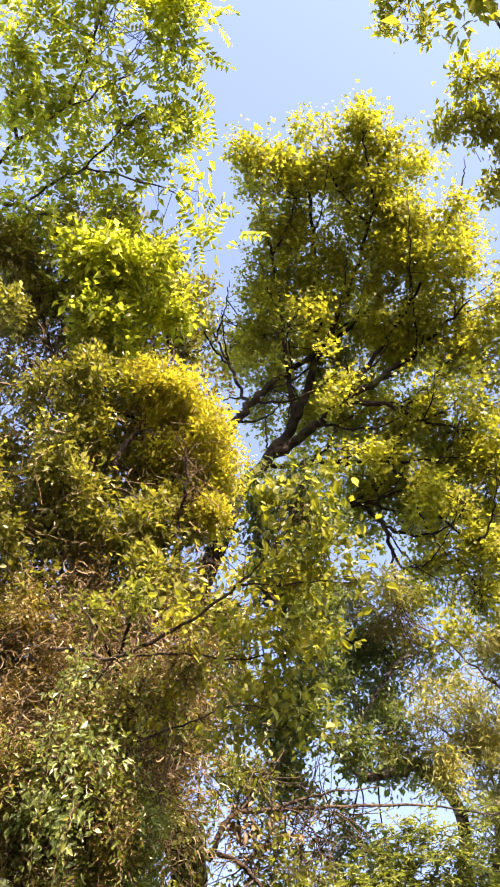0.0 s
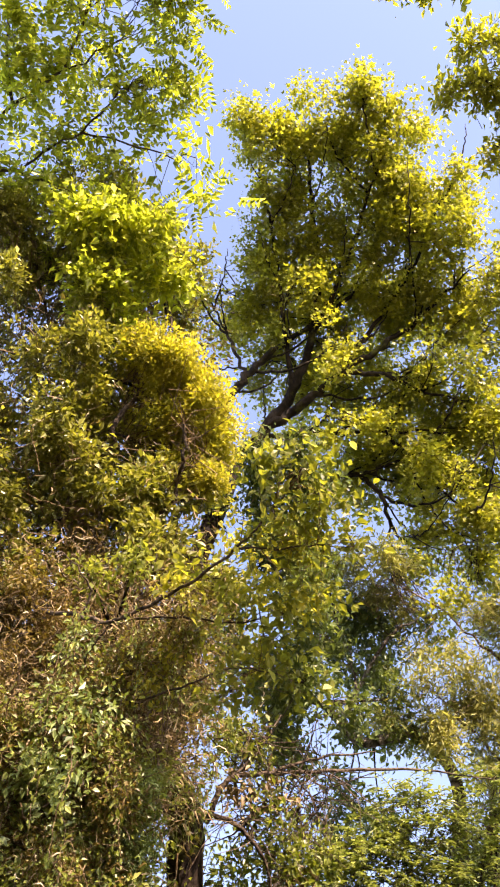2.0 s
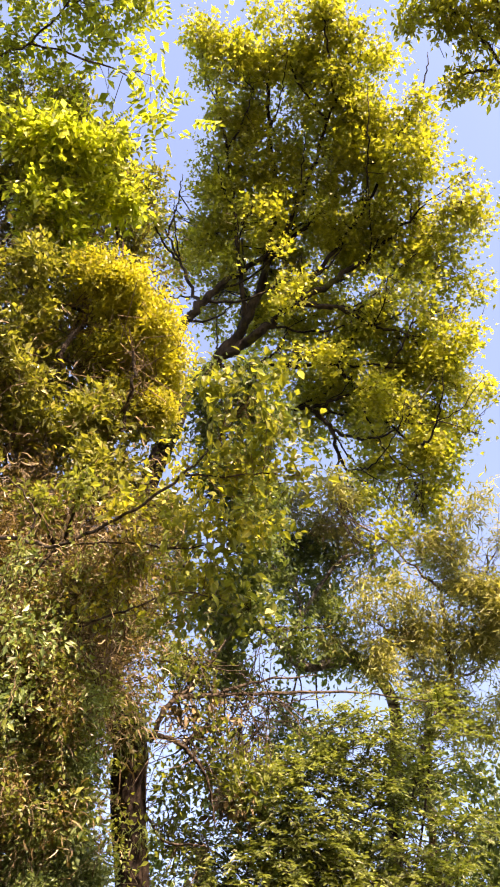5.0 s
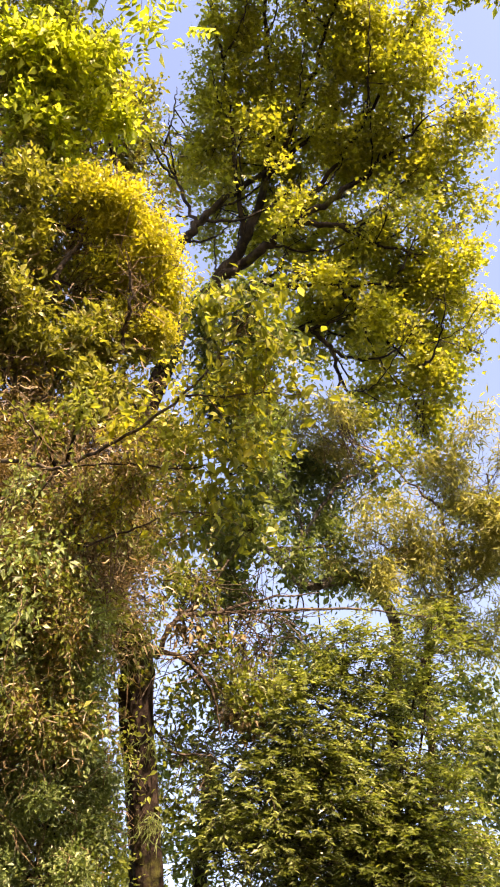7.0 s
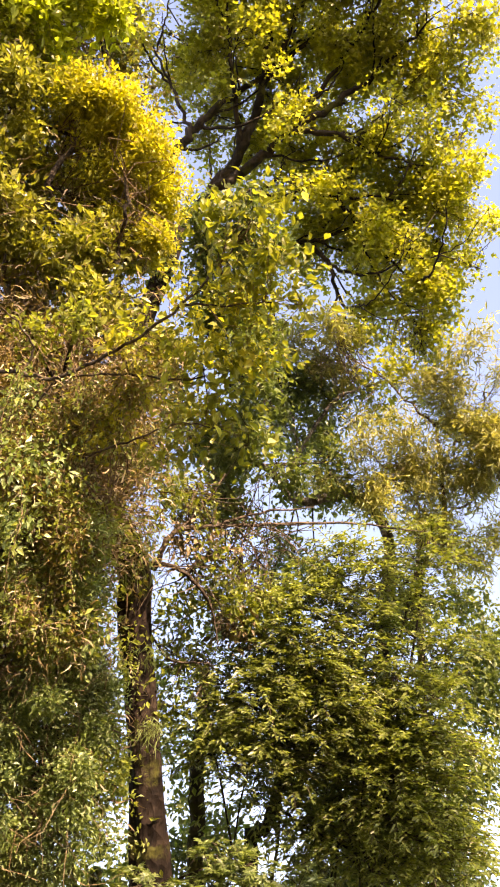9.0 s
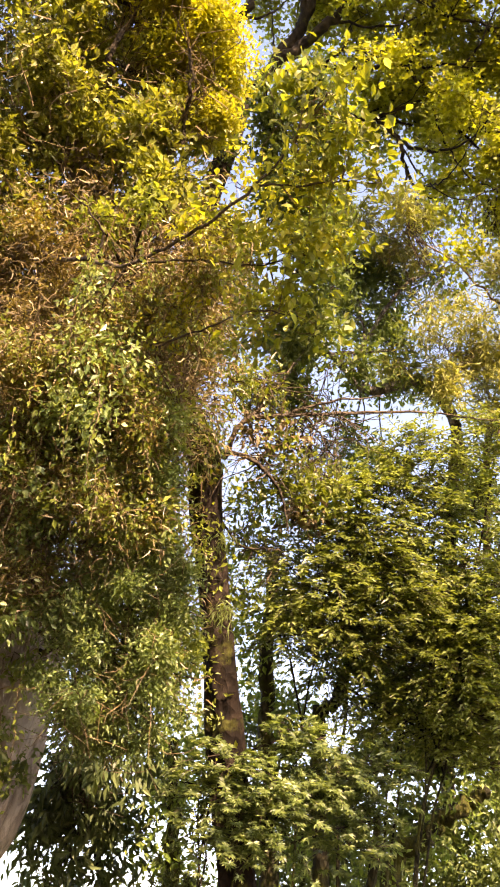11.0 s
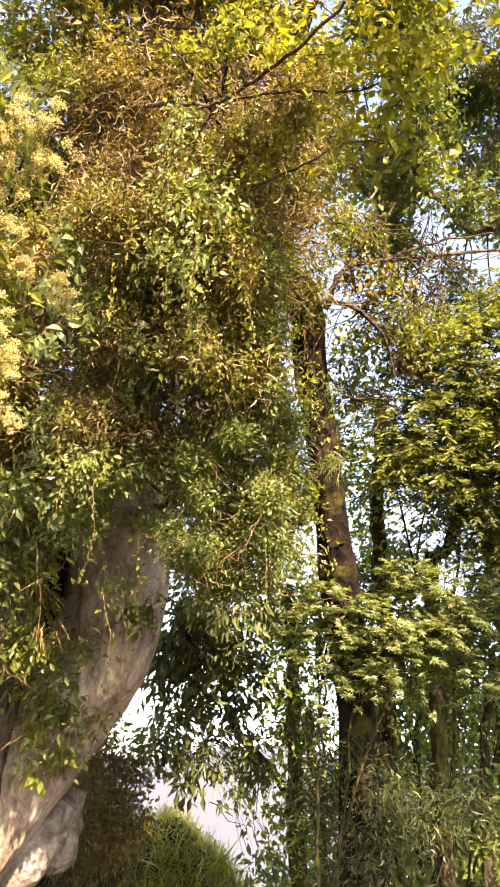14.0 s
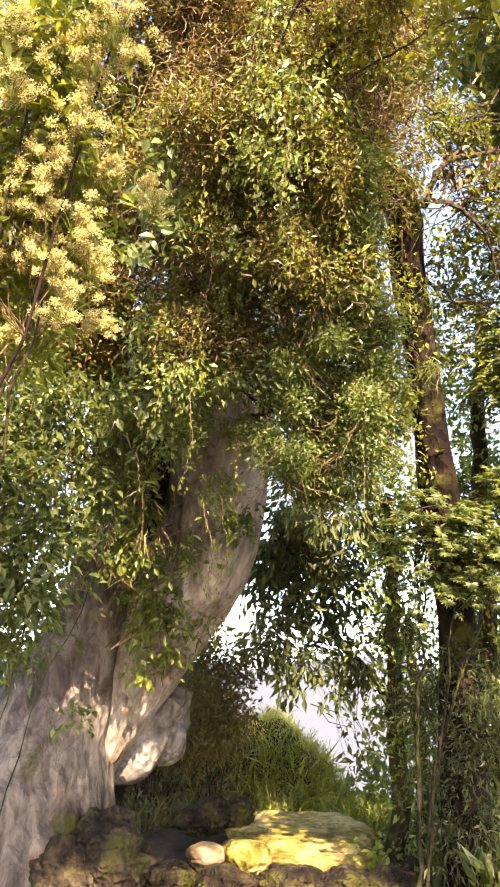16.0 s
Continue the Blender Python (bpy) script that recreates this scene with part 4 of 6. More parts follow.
# ---- bare side branches and epiphytes on the lower trunk of the tall tree ----
def build_lower_branches(root, line):
    rng = np.random.default_rng(21)
    lines = []
    for pts, r in (
            ([(-0.77, 6.66, 6.36), (-0.57, 6.55, 6.72), (-0.19, 6.70, 6.89), (0.58, 7.00, 7.13), (1.39, 7.27, 7.30), (2.17, 7.55, 7.36)], 0.032),
            ([(-0.57, 6.55, 6.72), (-0.29, 6.57, 7.05), (-0.06, 6.52, 7.44)], 0.018), ([(-0.19, 6.70, 6.89), (0.28, 6.78, 7.11), (0.88, 6.96, 7.31)], 0.02),
            ([(0.04, 6.78, 6.94), (0.21, 6.98, 6.83), (0.45, 7.21, 6.84)], 0.012), ([(0.16, 6.78, 6.94), (0.06, 6.97, 6.69), (0.09, 7.18, 6.55)], 0.01),
            ([(-0.79, 6.62, 6.41), (-0.51, 6.59, 6.31), (-0.25, 6.76, 6.09), (-0.15, 6.98, 5.71)], 0.028), ([(-0.46, 6.63, 6.27), (-0.30, 6.63, 6.46), (-0.13, 6.69, 6.56)], 0.014),
            ([(-0.94, 7.02, 6.14), (-0.66, 7.18, 5.71), (-0.32, 7.23, 5.66), (-0.22, 7.33, 5.68)], 0.014)):
        _, l = wood(root, "branch", pts, r, 0.005, M_TWIG_DARK, rng, 6, "thin bare branch", 0.006)
        lines.append(l)
    clumps = [(-0.37, 6.80, 7.23, 0.27, 1), (-0.19, 6.83, 6.53, 0.23, 1), (-0.49, 7.06, 6.15, 0.25, 1), (-0.09, 7.13, 6.25, 0.29, 1), (-0.62, 7.36, 5.80, 0.22, 1), (-0.58, 7.70, 5.34, 0.23, 1), (-0.65, 6.63, 7.26, 0.23, 1), (0.14, 7.28, 6.40, 0.26, 1)]
    bag, tw = Bag(), Bag()
    p, d = tufts(clumps, 520, rng)
    foliage(bag, DIAMOND, p, d, 8, 0.08, 0.062, rng)
    twigs(tw, p, lines + [line[20:80]], rng, 0.004, 0.1, 0.6, 1.0)
    part("lower_foliage", bag.mesh("lower_foliage", M_LEAF_DEEP), root)
    dry = Bag()
    q, e = tufts([(0.02, 7.31, 6.15, 0.23, 1), (-0.30, 6.78, 6.77, 0.23, 1)], 60, rng)
    foliage(dry, OVAL, q, e, 8, 0.08, 0.075, rng, 0.5)
    part("dead_foliage", dry.mesh("dead_foliage", M_LEAF_DRY), root, "withered reddish brown leaves")
    moss = Bag()
    q, e = tufts([(-1.01, 6.26, 6.53, 0.12, 1), (-0.89, 6.53, 6.35, 0.14, 1), (-0.90, 7.13, 5.75, 0.13, 1), (-0.80, 7.46, 5.11, 0.12, 1)], 95, rng)
    foliage(moss, GRASS, q, e, 7, 0.05, 0.11, rng, 0.7)
    ivy = Bag()
    q = line[rng.integers(22, 90, 150)] + rng.normal(0, 0.09, (150, 3)) + np.array([-0.08, -0.12, 0])
    foliage(ivy, DIAMOND, q, unit(rng.normal(size=(150, 3))), 6, 0.07, 0.055, rng, 0.5)
    part("trunk_climber", ivy.mesh("trunk_climber", M_LEAF_DEEP), root, "small leaves climbing the trunk")
    part("moss", moss.mesh("moss", M_LEAF_SHADE), root, "shaggy hanging epiphytes")
    tangle(tw, [(-0.08, 6.87, 6.83, 0.29, 1), (0.34, 6.96, 7.03, 0.27, 1), (-0.36, 6.74, 6.47, 0.25, 1), (0.15, 7.08, 6.69, 0.23, 1), (-0.35, 6.57, 7.20, 0.23, 1)], 160, rng, 0.7, 0.004, 0.3)
    part("lower_twig_mass", tw.mesh("lower_twig_mass", M_TWIG_DARK), root)


build_lower_branches(*build_tall_tree())


# ---- dark tree behind with a thick crooked limb, and the feathery narrow-leaved tree ----
def build_dark_tree():
    rng = np.random.default_rng(31)
    foot = (1.75, 12.2)
    base = on_ground(foot[0], foot[1])
    root = thing("dark_tree", base, "dark-leaved tree with a thick crooked mossy limb", "tree")
    _, l0 = wood(root, "trunk", [base, (foot[0], foot[1], 3.5), (2.0, 10.4, 7.5), (2.05, 9.2, 8.5), (1.55, 8.68, 8.91)], 0.10, 0.07, M_BARK_LICHEN, rng, 10)
    lines = [l0[12:]]
    for pts, r in (([(1.55, 8.68, 8.91), (0.86, 8.58, 8.67), (0.49, 8.20, 8.84), (-0.00, 7.91, 9.04), (-0.28, 7.65, 9.16)], 0.09), ([(0.86, 8.58, 8.67), (0.81, 8.03, 9.46), (0.54, 7.54, 10.11)], 0.022),
                   ([(-0.57, 7.69, 9.11), (-0.37, 7.94, 8.85), (0.21, 8.13, 8.94), (1.16, 8.24, 9.04)], 0.06), ([(0.21, 8.16, 9.21), (0.12, 7.76, 9.64), (0.54, 7.64, 10.01)], 0.03), ([(0.65, 8.47, 8.97), (1.26, 7.88, 9.70), (1.72, 7.79, 9.99)], 0.04)):
        _, l = wood(root, "limb", pts, r * 0.85, 0.012, M_BARK_LICHEN, rng, 7, wobble=0.01)
        lines.append(l)
    clumps = [(0.86, 7.91, 10.28, 0.38, 1), (0.62, 8.29, 9.93, 0.33, 1), (1.15, 8.28, 9.89, 0.38, 1), (1.61, 8.11, 10.12, 0.32, 1), (0.99, 8.52, 9.50, 0.31, 1), (0.48, 7.70, 10.51, 0.28, 1), (1.43, 8.55, 9.40, 0.31, 1), (1.18, 8.75, 8.89, 0.31, 1), (0.79, 9.13, 8.43, 0.34, 1), (0.48, 9.36, 8.14, 0.31, 1), (1.08, 9.29, 8.16, 0.38, 1), (-0.15, 7.85, 8.27, 0.21, 1), (0.00, 7.48, 9.16, 0.26, 1), (0.37, 7.49, 9.45, 0.29, 1)]
    clumps += [(0.15, 9.84, 7.37, 0.31, 0.6), (0.74, 10.07, 6.89, 0.38, 0.6), (1.49, 10.11, 6.89, 0.39, 0.6), (1.16, 10.47, 6.17, 0.46, 0.6), (1.86, 10.50, 5.86, 0.54, 0.6), (0.41, 10.48, 6.02, 0.38, 0.6), (2.32, 10.18, 6.42, 0.39, 0.6), (2.22, 10.67, 5.18, 0.54, 0.6), (1.11, 10.78, 5.37, 0.43, 0.6), (1.68, 11.30, 4.79, 0.56, 0.6), (0.51, 11.41, 4.76, 0.44, 0.6), (2.32, 9.49, 7.72, 0.39, 1), (-0.18, 10.27, 6.50, 0.31, 0.6)]
    clumps += fill([(0.04, 7.97, 8.53, 0.27), (0.36, 7.76, 8.77, 0.29), (-0.08, 7.69, 8.85, 0.32)], 18, 0.22, rng)
    clumps += fill([(-0.06, 5.68, 10.68, 0.50), (0.27, 6.27, 10.26, 0.50), (-0.24, 6.56, 9.75, 0.49), (0.17, 6.93, 9.30, 0.49), (-0.51, 6.12, 10.34, 0.43), (-0.40, 7.12, 8.93, 0.42), (0.08, 7.38, 8.68, 0.31), (-0.61, 7.45, 8.40, 0.31), (-0.80, 6.62, 9.64, 0.35)], 16, 0.26, rng)
    boughs(root, clumps, lines, rng, M_BARK_DIM, 0.014, 0.5)
    bag, tw = Bag(), Bag()
    p, d = tufts(fill([(x, y, z, r * 1.35) for x, y, z, r, w in clumps], 14, 0.2, rng), 5400, rng, 0.9, 0.5, 7, 0.4)
    foliage(bag, blade(0.26), p, d, 9, 0.09, 0.078, rng)
    part("crown", bag.mesh("crown", M_LEAF_SHADE), root)
    twigs(tw, p, lines, rng, 0.005, 0.1, 0.3, 0.9)
    part("twig_mass", tw.mesh("twig_mass", M_TWIG_DARK), root)


def build_feathery_tree():
    rng = np.random.default_rng(41)
    foot = (2.22, 11.95, 3.76)
    base = on_ground(foot[0] + 0.3, foot[1])
    root = thing("feathery_tree", base, "feathery tree with narrow pale yellow-green drooping leaves", "tree")
    _, l0 = wood(root, "trunk", [base, (foot[0] + 0.2, foot[1], 4.0), (2.53, 9.72, 8.41), (2.83, 9.23, 8.49), (2.78, 8.28, 9.68)], 0.07, 0.02, M_TWIG, rng, 9)
    lines = [l0[14:]]
    for pts in ([(2.70, 9.17, 8.63), (2.08, 8.46, 9.05), (1.63, 8.10, 9.26)], [(2.82, 8.68, 9.21), (3.30, 8.10, 9.70), (3.53, 7.73, 9.98)], [(2.78, 8.28, 9.68), (2.17, 7.82, 10.02), (1.33, 7.34, 10.34)], [(2.85, 9.05, 8.73), (3.31, 8.79, 8.89), (3.81, 8.55, 8.96)]):
        _, l = wood(root, "limb", pts, 0.02, 0.006, M_TWIG, rng, 6, wobble=0.03)
        lines.append(l)
    clumps = [(1.96, 8.18, 9.41, 0.39, 1), (1.48, 8.33, 9.17, 0.32, 1), (2.41, 8.58, 9.14, 0.39, 1), (3.07, 8.34, 9.52, 0.48, 1), (3.25, 8.71, 9.02, 0.44, 1), (2.88, 7.83, 10.11, 0.40, 1), (3.33, 7.54, 10.23, 0.32, 1), (1.55, 7.45, 10.22, 0.31, 1), (1.08, 7.16, 10.26, 0.27, 1), (2.52, 8.94, 8.65, 0.35, 1), (3.19, 9.13, 8.49, 0.40, 1), (1.76, 8.77, 8.74, 0.35, 1), (0.93, 6.86, 10.27, 0.22, 1), (3.72, 8.12, 9.49, 0.40, 1)]
    bag, tw = Bag(), Bag()
    p, d = tufts(fill([(x, y, z, r * 1.35) for x, y, z, r, w in clumps], 26, 0.17, rng), 3000, rng, 0.9, 0.5, 6, 0.34)
    foliage(bag, SLIM, p, d, 9, 0.09, 0.10, rng, 0.4, 0.5)
    part("crown", bag.mesh("crown", M_LEAF_WILLOW), root)
    twigs(tw, p, lines, rng, 0.003, 0.16, 0.15, 0.7)
    part("twig_mass", tw.mesh("twig_mass", M_TWIG), root)


build_dark_tree()
build_feathery_tree()


# ---- sunlit palmate-leaved young trees ----
def build_young_tree(seed, foot, tops, clumps, count, label, mat, shape, size, length=0.55, nodes=9):
    rng = np.random.default_rng(seed)
    base = on_ground(foot[0], foot[1])
    root = thing("young_tree", base, label, "tree", "young trees below the tall tree")
    lines = []
    for i, top in enumerate(tops):
        mid = ((base[0] * 0.55 + top[0] * 0.45 + rng.normal(0, 0.15)), (base[1] * 0.55 + top[1] * 0.45), (base[2] + top[2]) * 0.5)
        _, l = wood(root, "stem", [base, mid, top], 0.026 if i == 0 else 0.016, 0.006, M_BARK_MOSSY, rng, 7, wobble=0.02)
        lines.append(l[4:])
    boughs(root, clumps, lines, rng, M_BARK_BROWN_DIM, 0.014)
    bag, tw = Bag(), Bag()
    p = sprays(bag, tw, clumps, count, rng, shape, size, length, nodes)
    part("crown", bag.mesh("crown", mat), root)
    twigs(tw, p, lines, rng, 0.004, 0.08, 0.6, 1.2)
    part("twig_mass", tw.mesh("twig_mass", M_TWIG_DARK), root)


build_young_tree(51, (0.09, 10.13, 1.76), [(0.64, 7.84, 6.59), (1.16, 7.81, 6.93), (1.67, 7.89, 7.04), (0.24, 8.03, 5.87)],
    [(1.28, 7.75, 7.00, 0.35, 1), (0.96, 7.83, 6.76, 0.28, 1), (0.63, 7.83, 6.41, 0.34, 1), (0.31, 7.83, 6.03, 0.33, 1), (-0.12, 7.87, 5.73, 0.25, 1), (0.23, 7.95, 5.57, 0.35, 1), (0.73, 7.92, 6.04, 0.34, 1), (0.83, 8.12, 5.61, 0.34, 1), (1.38, 8.08, 6.43, 0.26, 1), (1.22, 8.26, 5.93, 0.33, 1), (-0.30, 8.02, 5.42, 0.19, 1), (-0.25, 8.14, 5.13, 0.25, 1), (0.10, 8.12, 5.20, 0.30, 1), (0.57, 8.21, 5.20, 0.36, 1), (1.06, 8.33, 5.34, 0.37, 1), (0.49, 7.78, 6.70, 0.23, 1), (-0.48, 7.90, 6.09, 0.16, 1)],
    1150, "young tree with tiers of sunlit yellow-green leaves in flat sprays", M_LEAF_BRIGHT, blade(0.17), 0.085, 0.5, 10)
build_young_tree(52, (0.57, 9.52, 1.67), [(1.61, 8.16, 5.26), (1.96, 8.05, 5.85), (1.22, 8.19, 4.80)],
    [(1.71, 8.30, 5.91, 0.35, 1), (1.95, 8.18, 5.58, 0.34, 1), (1.54, 8.34, 5.40, 0.38, 1), (1.84, 8.28, 5.13, 0.40, 1), (1.27, 8.43, 5.01, 0.36, 1), (0.82, 8.69, 5.02, 0.28, 1), (1.57, 8.37, 4.74, 0.40, 1), (1.87, 8.44, 4.36, 0.43, 1), (1.13, 8.71, 4.57, 0.34, 1), (0.68, 8.94, 4.64, 0.29, 1), (1.45, 8.76, 4.23, 0.38, 1), (2.05, 8.29, 7.05, 0.34, 1), (2.27, 8.04, 7.52, 0.31, 1), (0.27, 8.86, 4.93, 0.23, 1), (2.28, 8.42, 6.31, 0.27, 1)],
    1050, "leafy young tree with green layered leaf sprays in light shade", M_LEAF_FRESH, blade(0.18), 0.085, 0.5, 10)
build_young_tree(53, (-1.03, 8.07, 1.79), [(-0.97, 7.56, 3.46), (-0.56, 7.57, 3.61), (-0.11, 7.81, 3.56)],
    [(-1.00, 7.44, 3.51, 0.21, 1), (-0.75, 7.45, 3.61, 0.25, 1), (-0.46, 7.61, 3.47, 0.27, 1), (-0.17, 7.82, 3.51, 0.28, 1), (0.15, 7.88, 3.68, 0.30, 1), (0.51, 8.06, 3.72, 0.31, 1), (-0.97, 7.61, 3.22, 0.24, 1), (-0.33, 7.78, 3.20, 0.24, 1), (0.38, 8.16, 3.32, 0.28, 1), (0.06, 7.89, 4.01, 0.22, 1), (-0.25, 7.79, 3.99, 0.20, 1)],
    310, "sapling with light green drooping fingered leaves", M_LEAF_SHRUB, PALMATE, 0.105, 0.36, 4)


# ---- slim back trunks ----
def build_back_trunk(seed, pts, r, ivy):
    rng = np.random.default_rng(seed)
    base = on_ground(pts[0][0], pts[0][1])
    root = thing("slim_tree", base, "slim dark trunk wrapped in climbing leaves", "tree", "slim trunks in the thicket")
    _, line = wood(root, "trunk", [base] + list(pts), r, r * 0.55, M_BARK_MOSSY, rng, 9, wobble=0.02)
    bag = Bag()
    idx = rng.integers(0, len(line), ivy)
    p = line[idx] + rng.normal(0, 0.16, (ivy, 3))
    foliage(bag, blade(0.25), np.repeat(p, 2, 0), unit(rng.normal(size=(ivy * 2, 3))), 6, 0.10, 0.075, rng, 0.4)
    part("climber", bag.mesh("climber", M_LEAF_GREEN), root, "climbing green leaves")


build_back_trunk(61, [(-1.41, 9.43, 1.71), (-1.42, 9.29, 2.51), (-1.43, 9.05, 3.45), (-1.43, 8.75, 4.23)], 0.10, 160)
build_back_trunk(62, [(-0.49, 9.92, 1.74), (-0.48, 9.75, 2.86), (-0.47, 9.40, 4.14), (-0.45, 8.91, 5.31), (-0.37, 8.57, 6.28)], 0.12, 110)
build_back_trunk(63, [(-0.22, 10.93, 1.76), (-0.17, 10.75, 2.98), (-0.14, 10.46, 4.06)], 0.06, 70)
build_back_trunk(64, [(0.03, 10.33, 1.76), (0.05, 10.16, 2.91), (0.06, 9.91, 3.80)], 0.11, 90)
build_back_trunk(65, [(0.82, 10.19, 3.08), (1.16, 10.10, 3.51), (1.55, 10.00, 3.78), (1.93, 9.89, 3.99)], 0.13, 40)
build_back_trunk(66, [(0.47, 9.52, 1.77), (0.52, 9.48, 2.56), (0.67, 9.30, 3.67)], 0.07, 80)
build_back_trunk(67, [(-1.28, 10.25, 1.61), (-1.32, 10.12, 2.41), (-1.37, 9.93, 3.11)], 0.08, 60)
build_back_trunk(68, [(0.07, 9.28, 4.26), (0.27, 9.13, 4.77), (0.53, 8.84, 5.24)], 0.09, 10)


# ---- near branch with large leaves reaching out from the climbers ----
def build_near_branch(root):
    rng = np.random.default_rng(71)
    lines, holders = [], []
    for pts, r in (([(-2.73, 5.38, 8.53), (-2.10, 4.67, 7.14), (-1.58, 4.17, 6.54), (-1.19, 3.99, 6.27), (-0.68, 3.77, 6.34), (-0.26, 3.53, 6.48), (0.03, 3.32, 6.67), (0.25, 3.09, 6.84)], 0.028),
                   ([(-1.19, 3.99, 6.27), (-0.74, 3.98, 6.27), (-0.27, 3.99, 6.20), (0.14, 3.95, 6.26)], 0.013), ([(-0.26, 3.53, 6.48), (0.15, 3.55, 6.49), (0.61, 3.61, 6.56)], 0.012),
                   ([(-1.05, 4.50, 5.92), (-0.69, 4.32, 5.91), (-0.32, 4.21, 5.96), (0.01, 4.25, 5.94)], 0.012), ([(-1.42, 3.98, 6.34), (-1.38, 3.84, 6.49), (-1.58, 3.61, 6.62)], 0.016), ([(-1.19, 3.99, 6.27), (-1.41, 4.25, 6.08), (-1.05, 4.50, 5.92)], 0.012)):
        bough, l = wood(root, "branch", pts, r * 0.75, 0.004, M_TWIG_DARK, rng, 7, "long thin brown branch", 0.007)
        lines.append(l)
        holders.append((bough, l))
    clumps = [(0.04, 3.05, 6.86, 0.17, 1), (0.33, 3.02, 6.89, 0.17, 1), (0.45, 3.29, 6.69, 0.20, 1), (0.16, 3.32, 6.67, 0.17, 1), (0.61, 3.58, 6.58, 0.16, 1), (0.28, 3.65, 6.54, 0.19, 1), (-0.09, 3.44, 6.57, 0.15, 1), (0.14, 3.86, 6.35, 0.18, 1), (0.31, 3.92, 6.29, 0.13, 1), (-0.07, 4.00, 6.20, 0.19, 1), (0.10, 4.15, 6.06, 0.19, 1), (-0.19, 4.22, 5.97, 0.17, 1), (0.17, 4.29, 5.91, 0.15, 1), (-0.37, 4.39, 5.91, 0.15, 1), (-0.31, 3.84, 6.34, 0.15, 1), (-0.61, 3.72, 6.53, 0.15, 1)]
    p, d = tufts(clumps, 260, rng, 0.8, 0.3)
    tw, bag = Bag(), Bag()
    twigs(tw, p, lines, rng, 0.003, 0.08, 0.4, 0.9)
    foliage(bag, oval(0.29), p[100:], d[100:], 8, 0.09, 0.064, rng, 0.3, 0.9, way=(0.2, -0.7, 0.5))
    part("branch_foliage", bag.mesh("branch_foliage", M_LEAF_NEAR), root)
    part("branch_twig_mass", tw.mesh("branch_twig_mass", M_TWIG), root)
    leaf = mesh("leaf", *oval(0.29), M_LEAF_NEAR)
    place_leaves(holders, leaf, p[:100], d[:100], 3, 0.085, 0.085, rng)


def place_leaves(holders, leaf, p, d, per, spread, size, rng, droop=0.3):
    """Single leaves that can be told apart, each an object on one shared mesh, held by the nearest branch."""
    for q, w in zip(p, d):
        holder = min(holders, key=lambda h: float(np.min(np.linalg.norm(h[1] - q, axis=1))))[0]
        for _ in range(per):
            y = Vector(unit(w * 0.7 + rng.normal(0, 0.6, 3) - np.array([0, 0, droop])))
            z = Vector(rng.normal(0, 0.5, 3) + np.array([0, 0, 0.9]))
            x = y.cross(z).normalized()
            z = x.cross(y)
            s = size * float(np.clip(rng.normal(1, 0.3), 0.5, 1.7))
            ob = part("leaf", leaf, holder)
            ob.matrix_basis = Matrix.Translation(Vector(q + rng.normal(0, spread, 3))) @ Matrix((x, y, z)).transposed().to_4x4() @ Matrix.Diagonal((s, s, s, 1))


build_near_branch(old_tree)


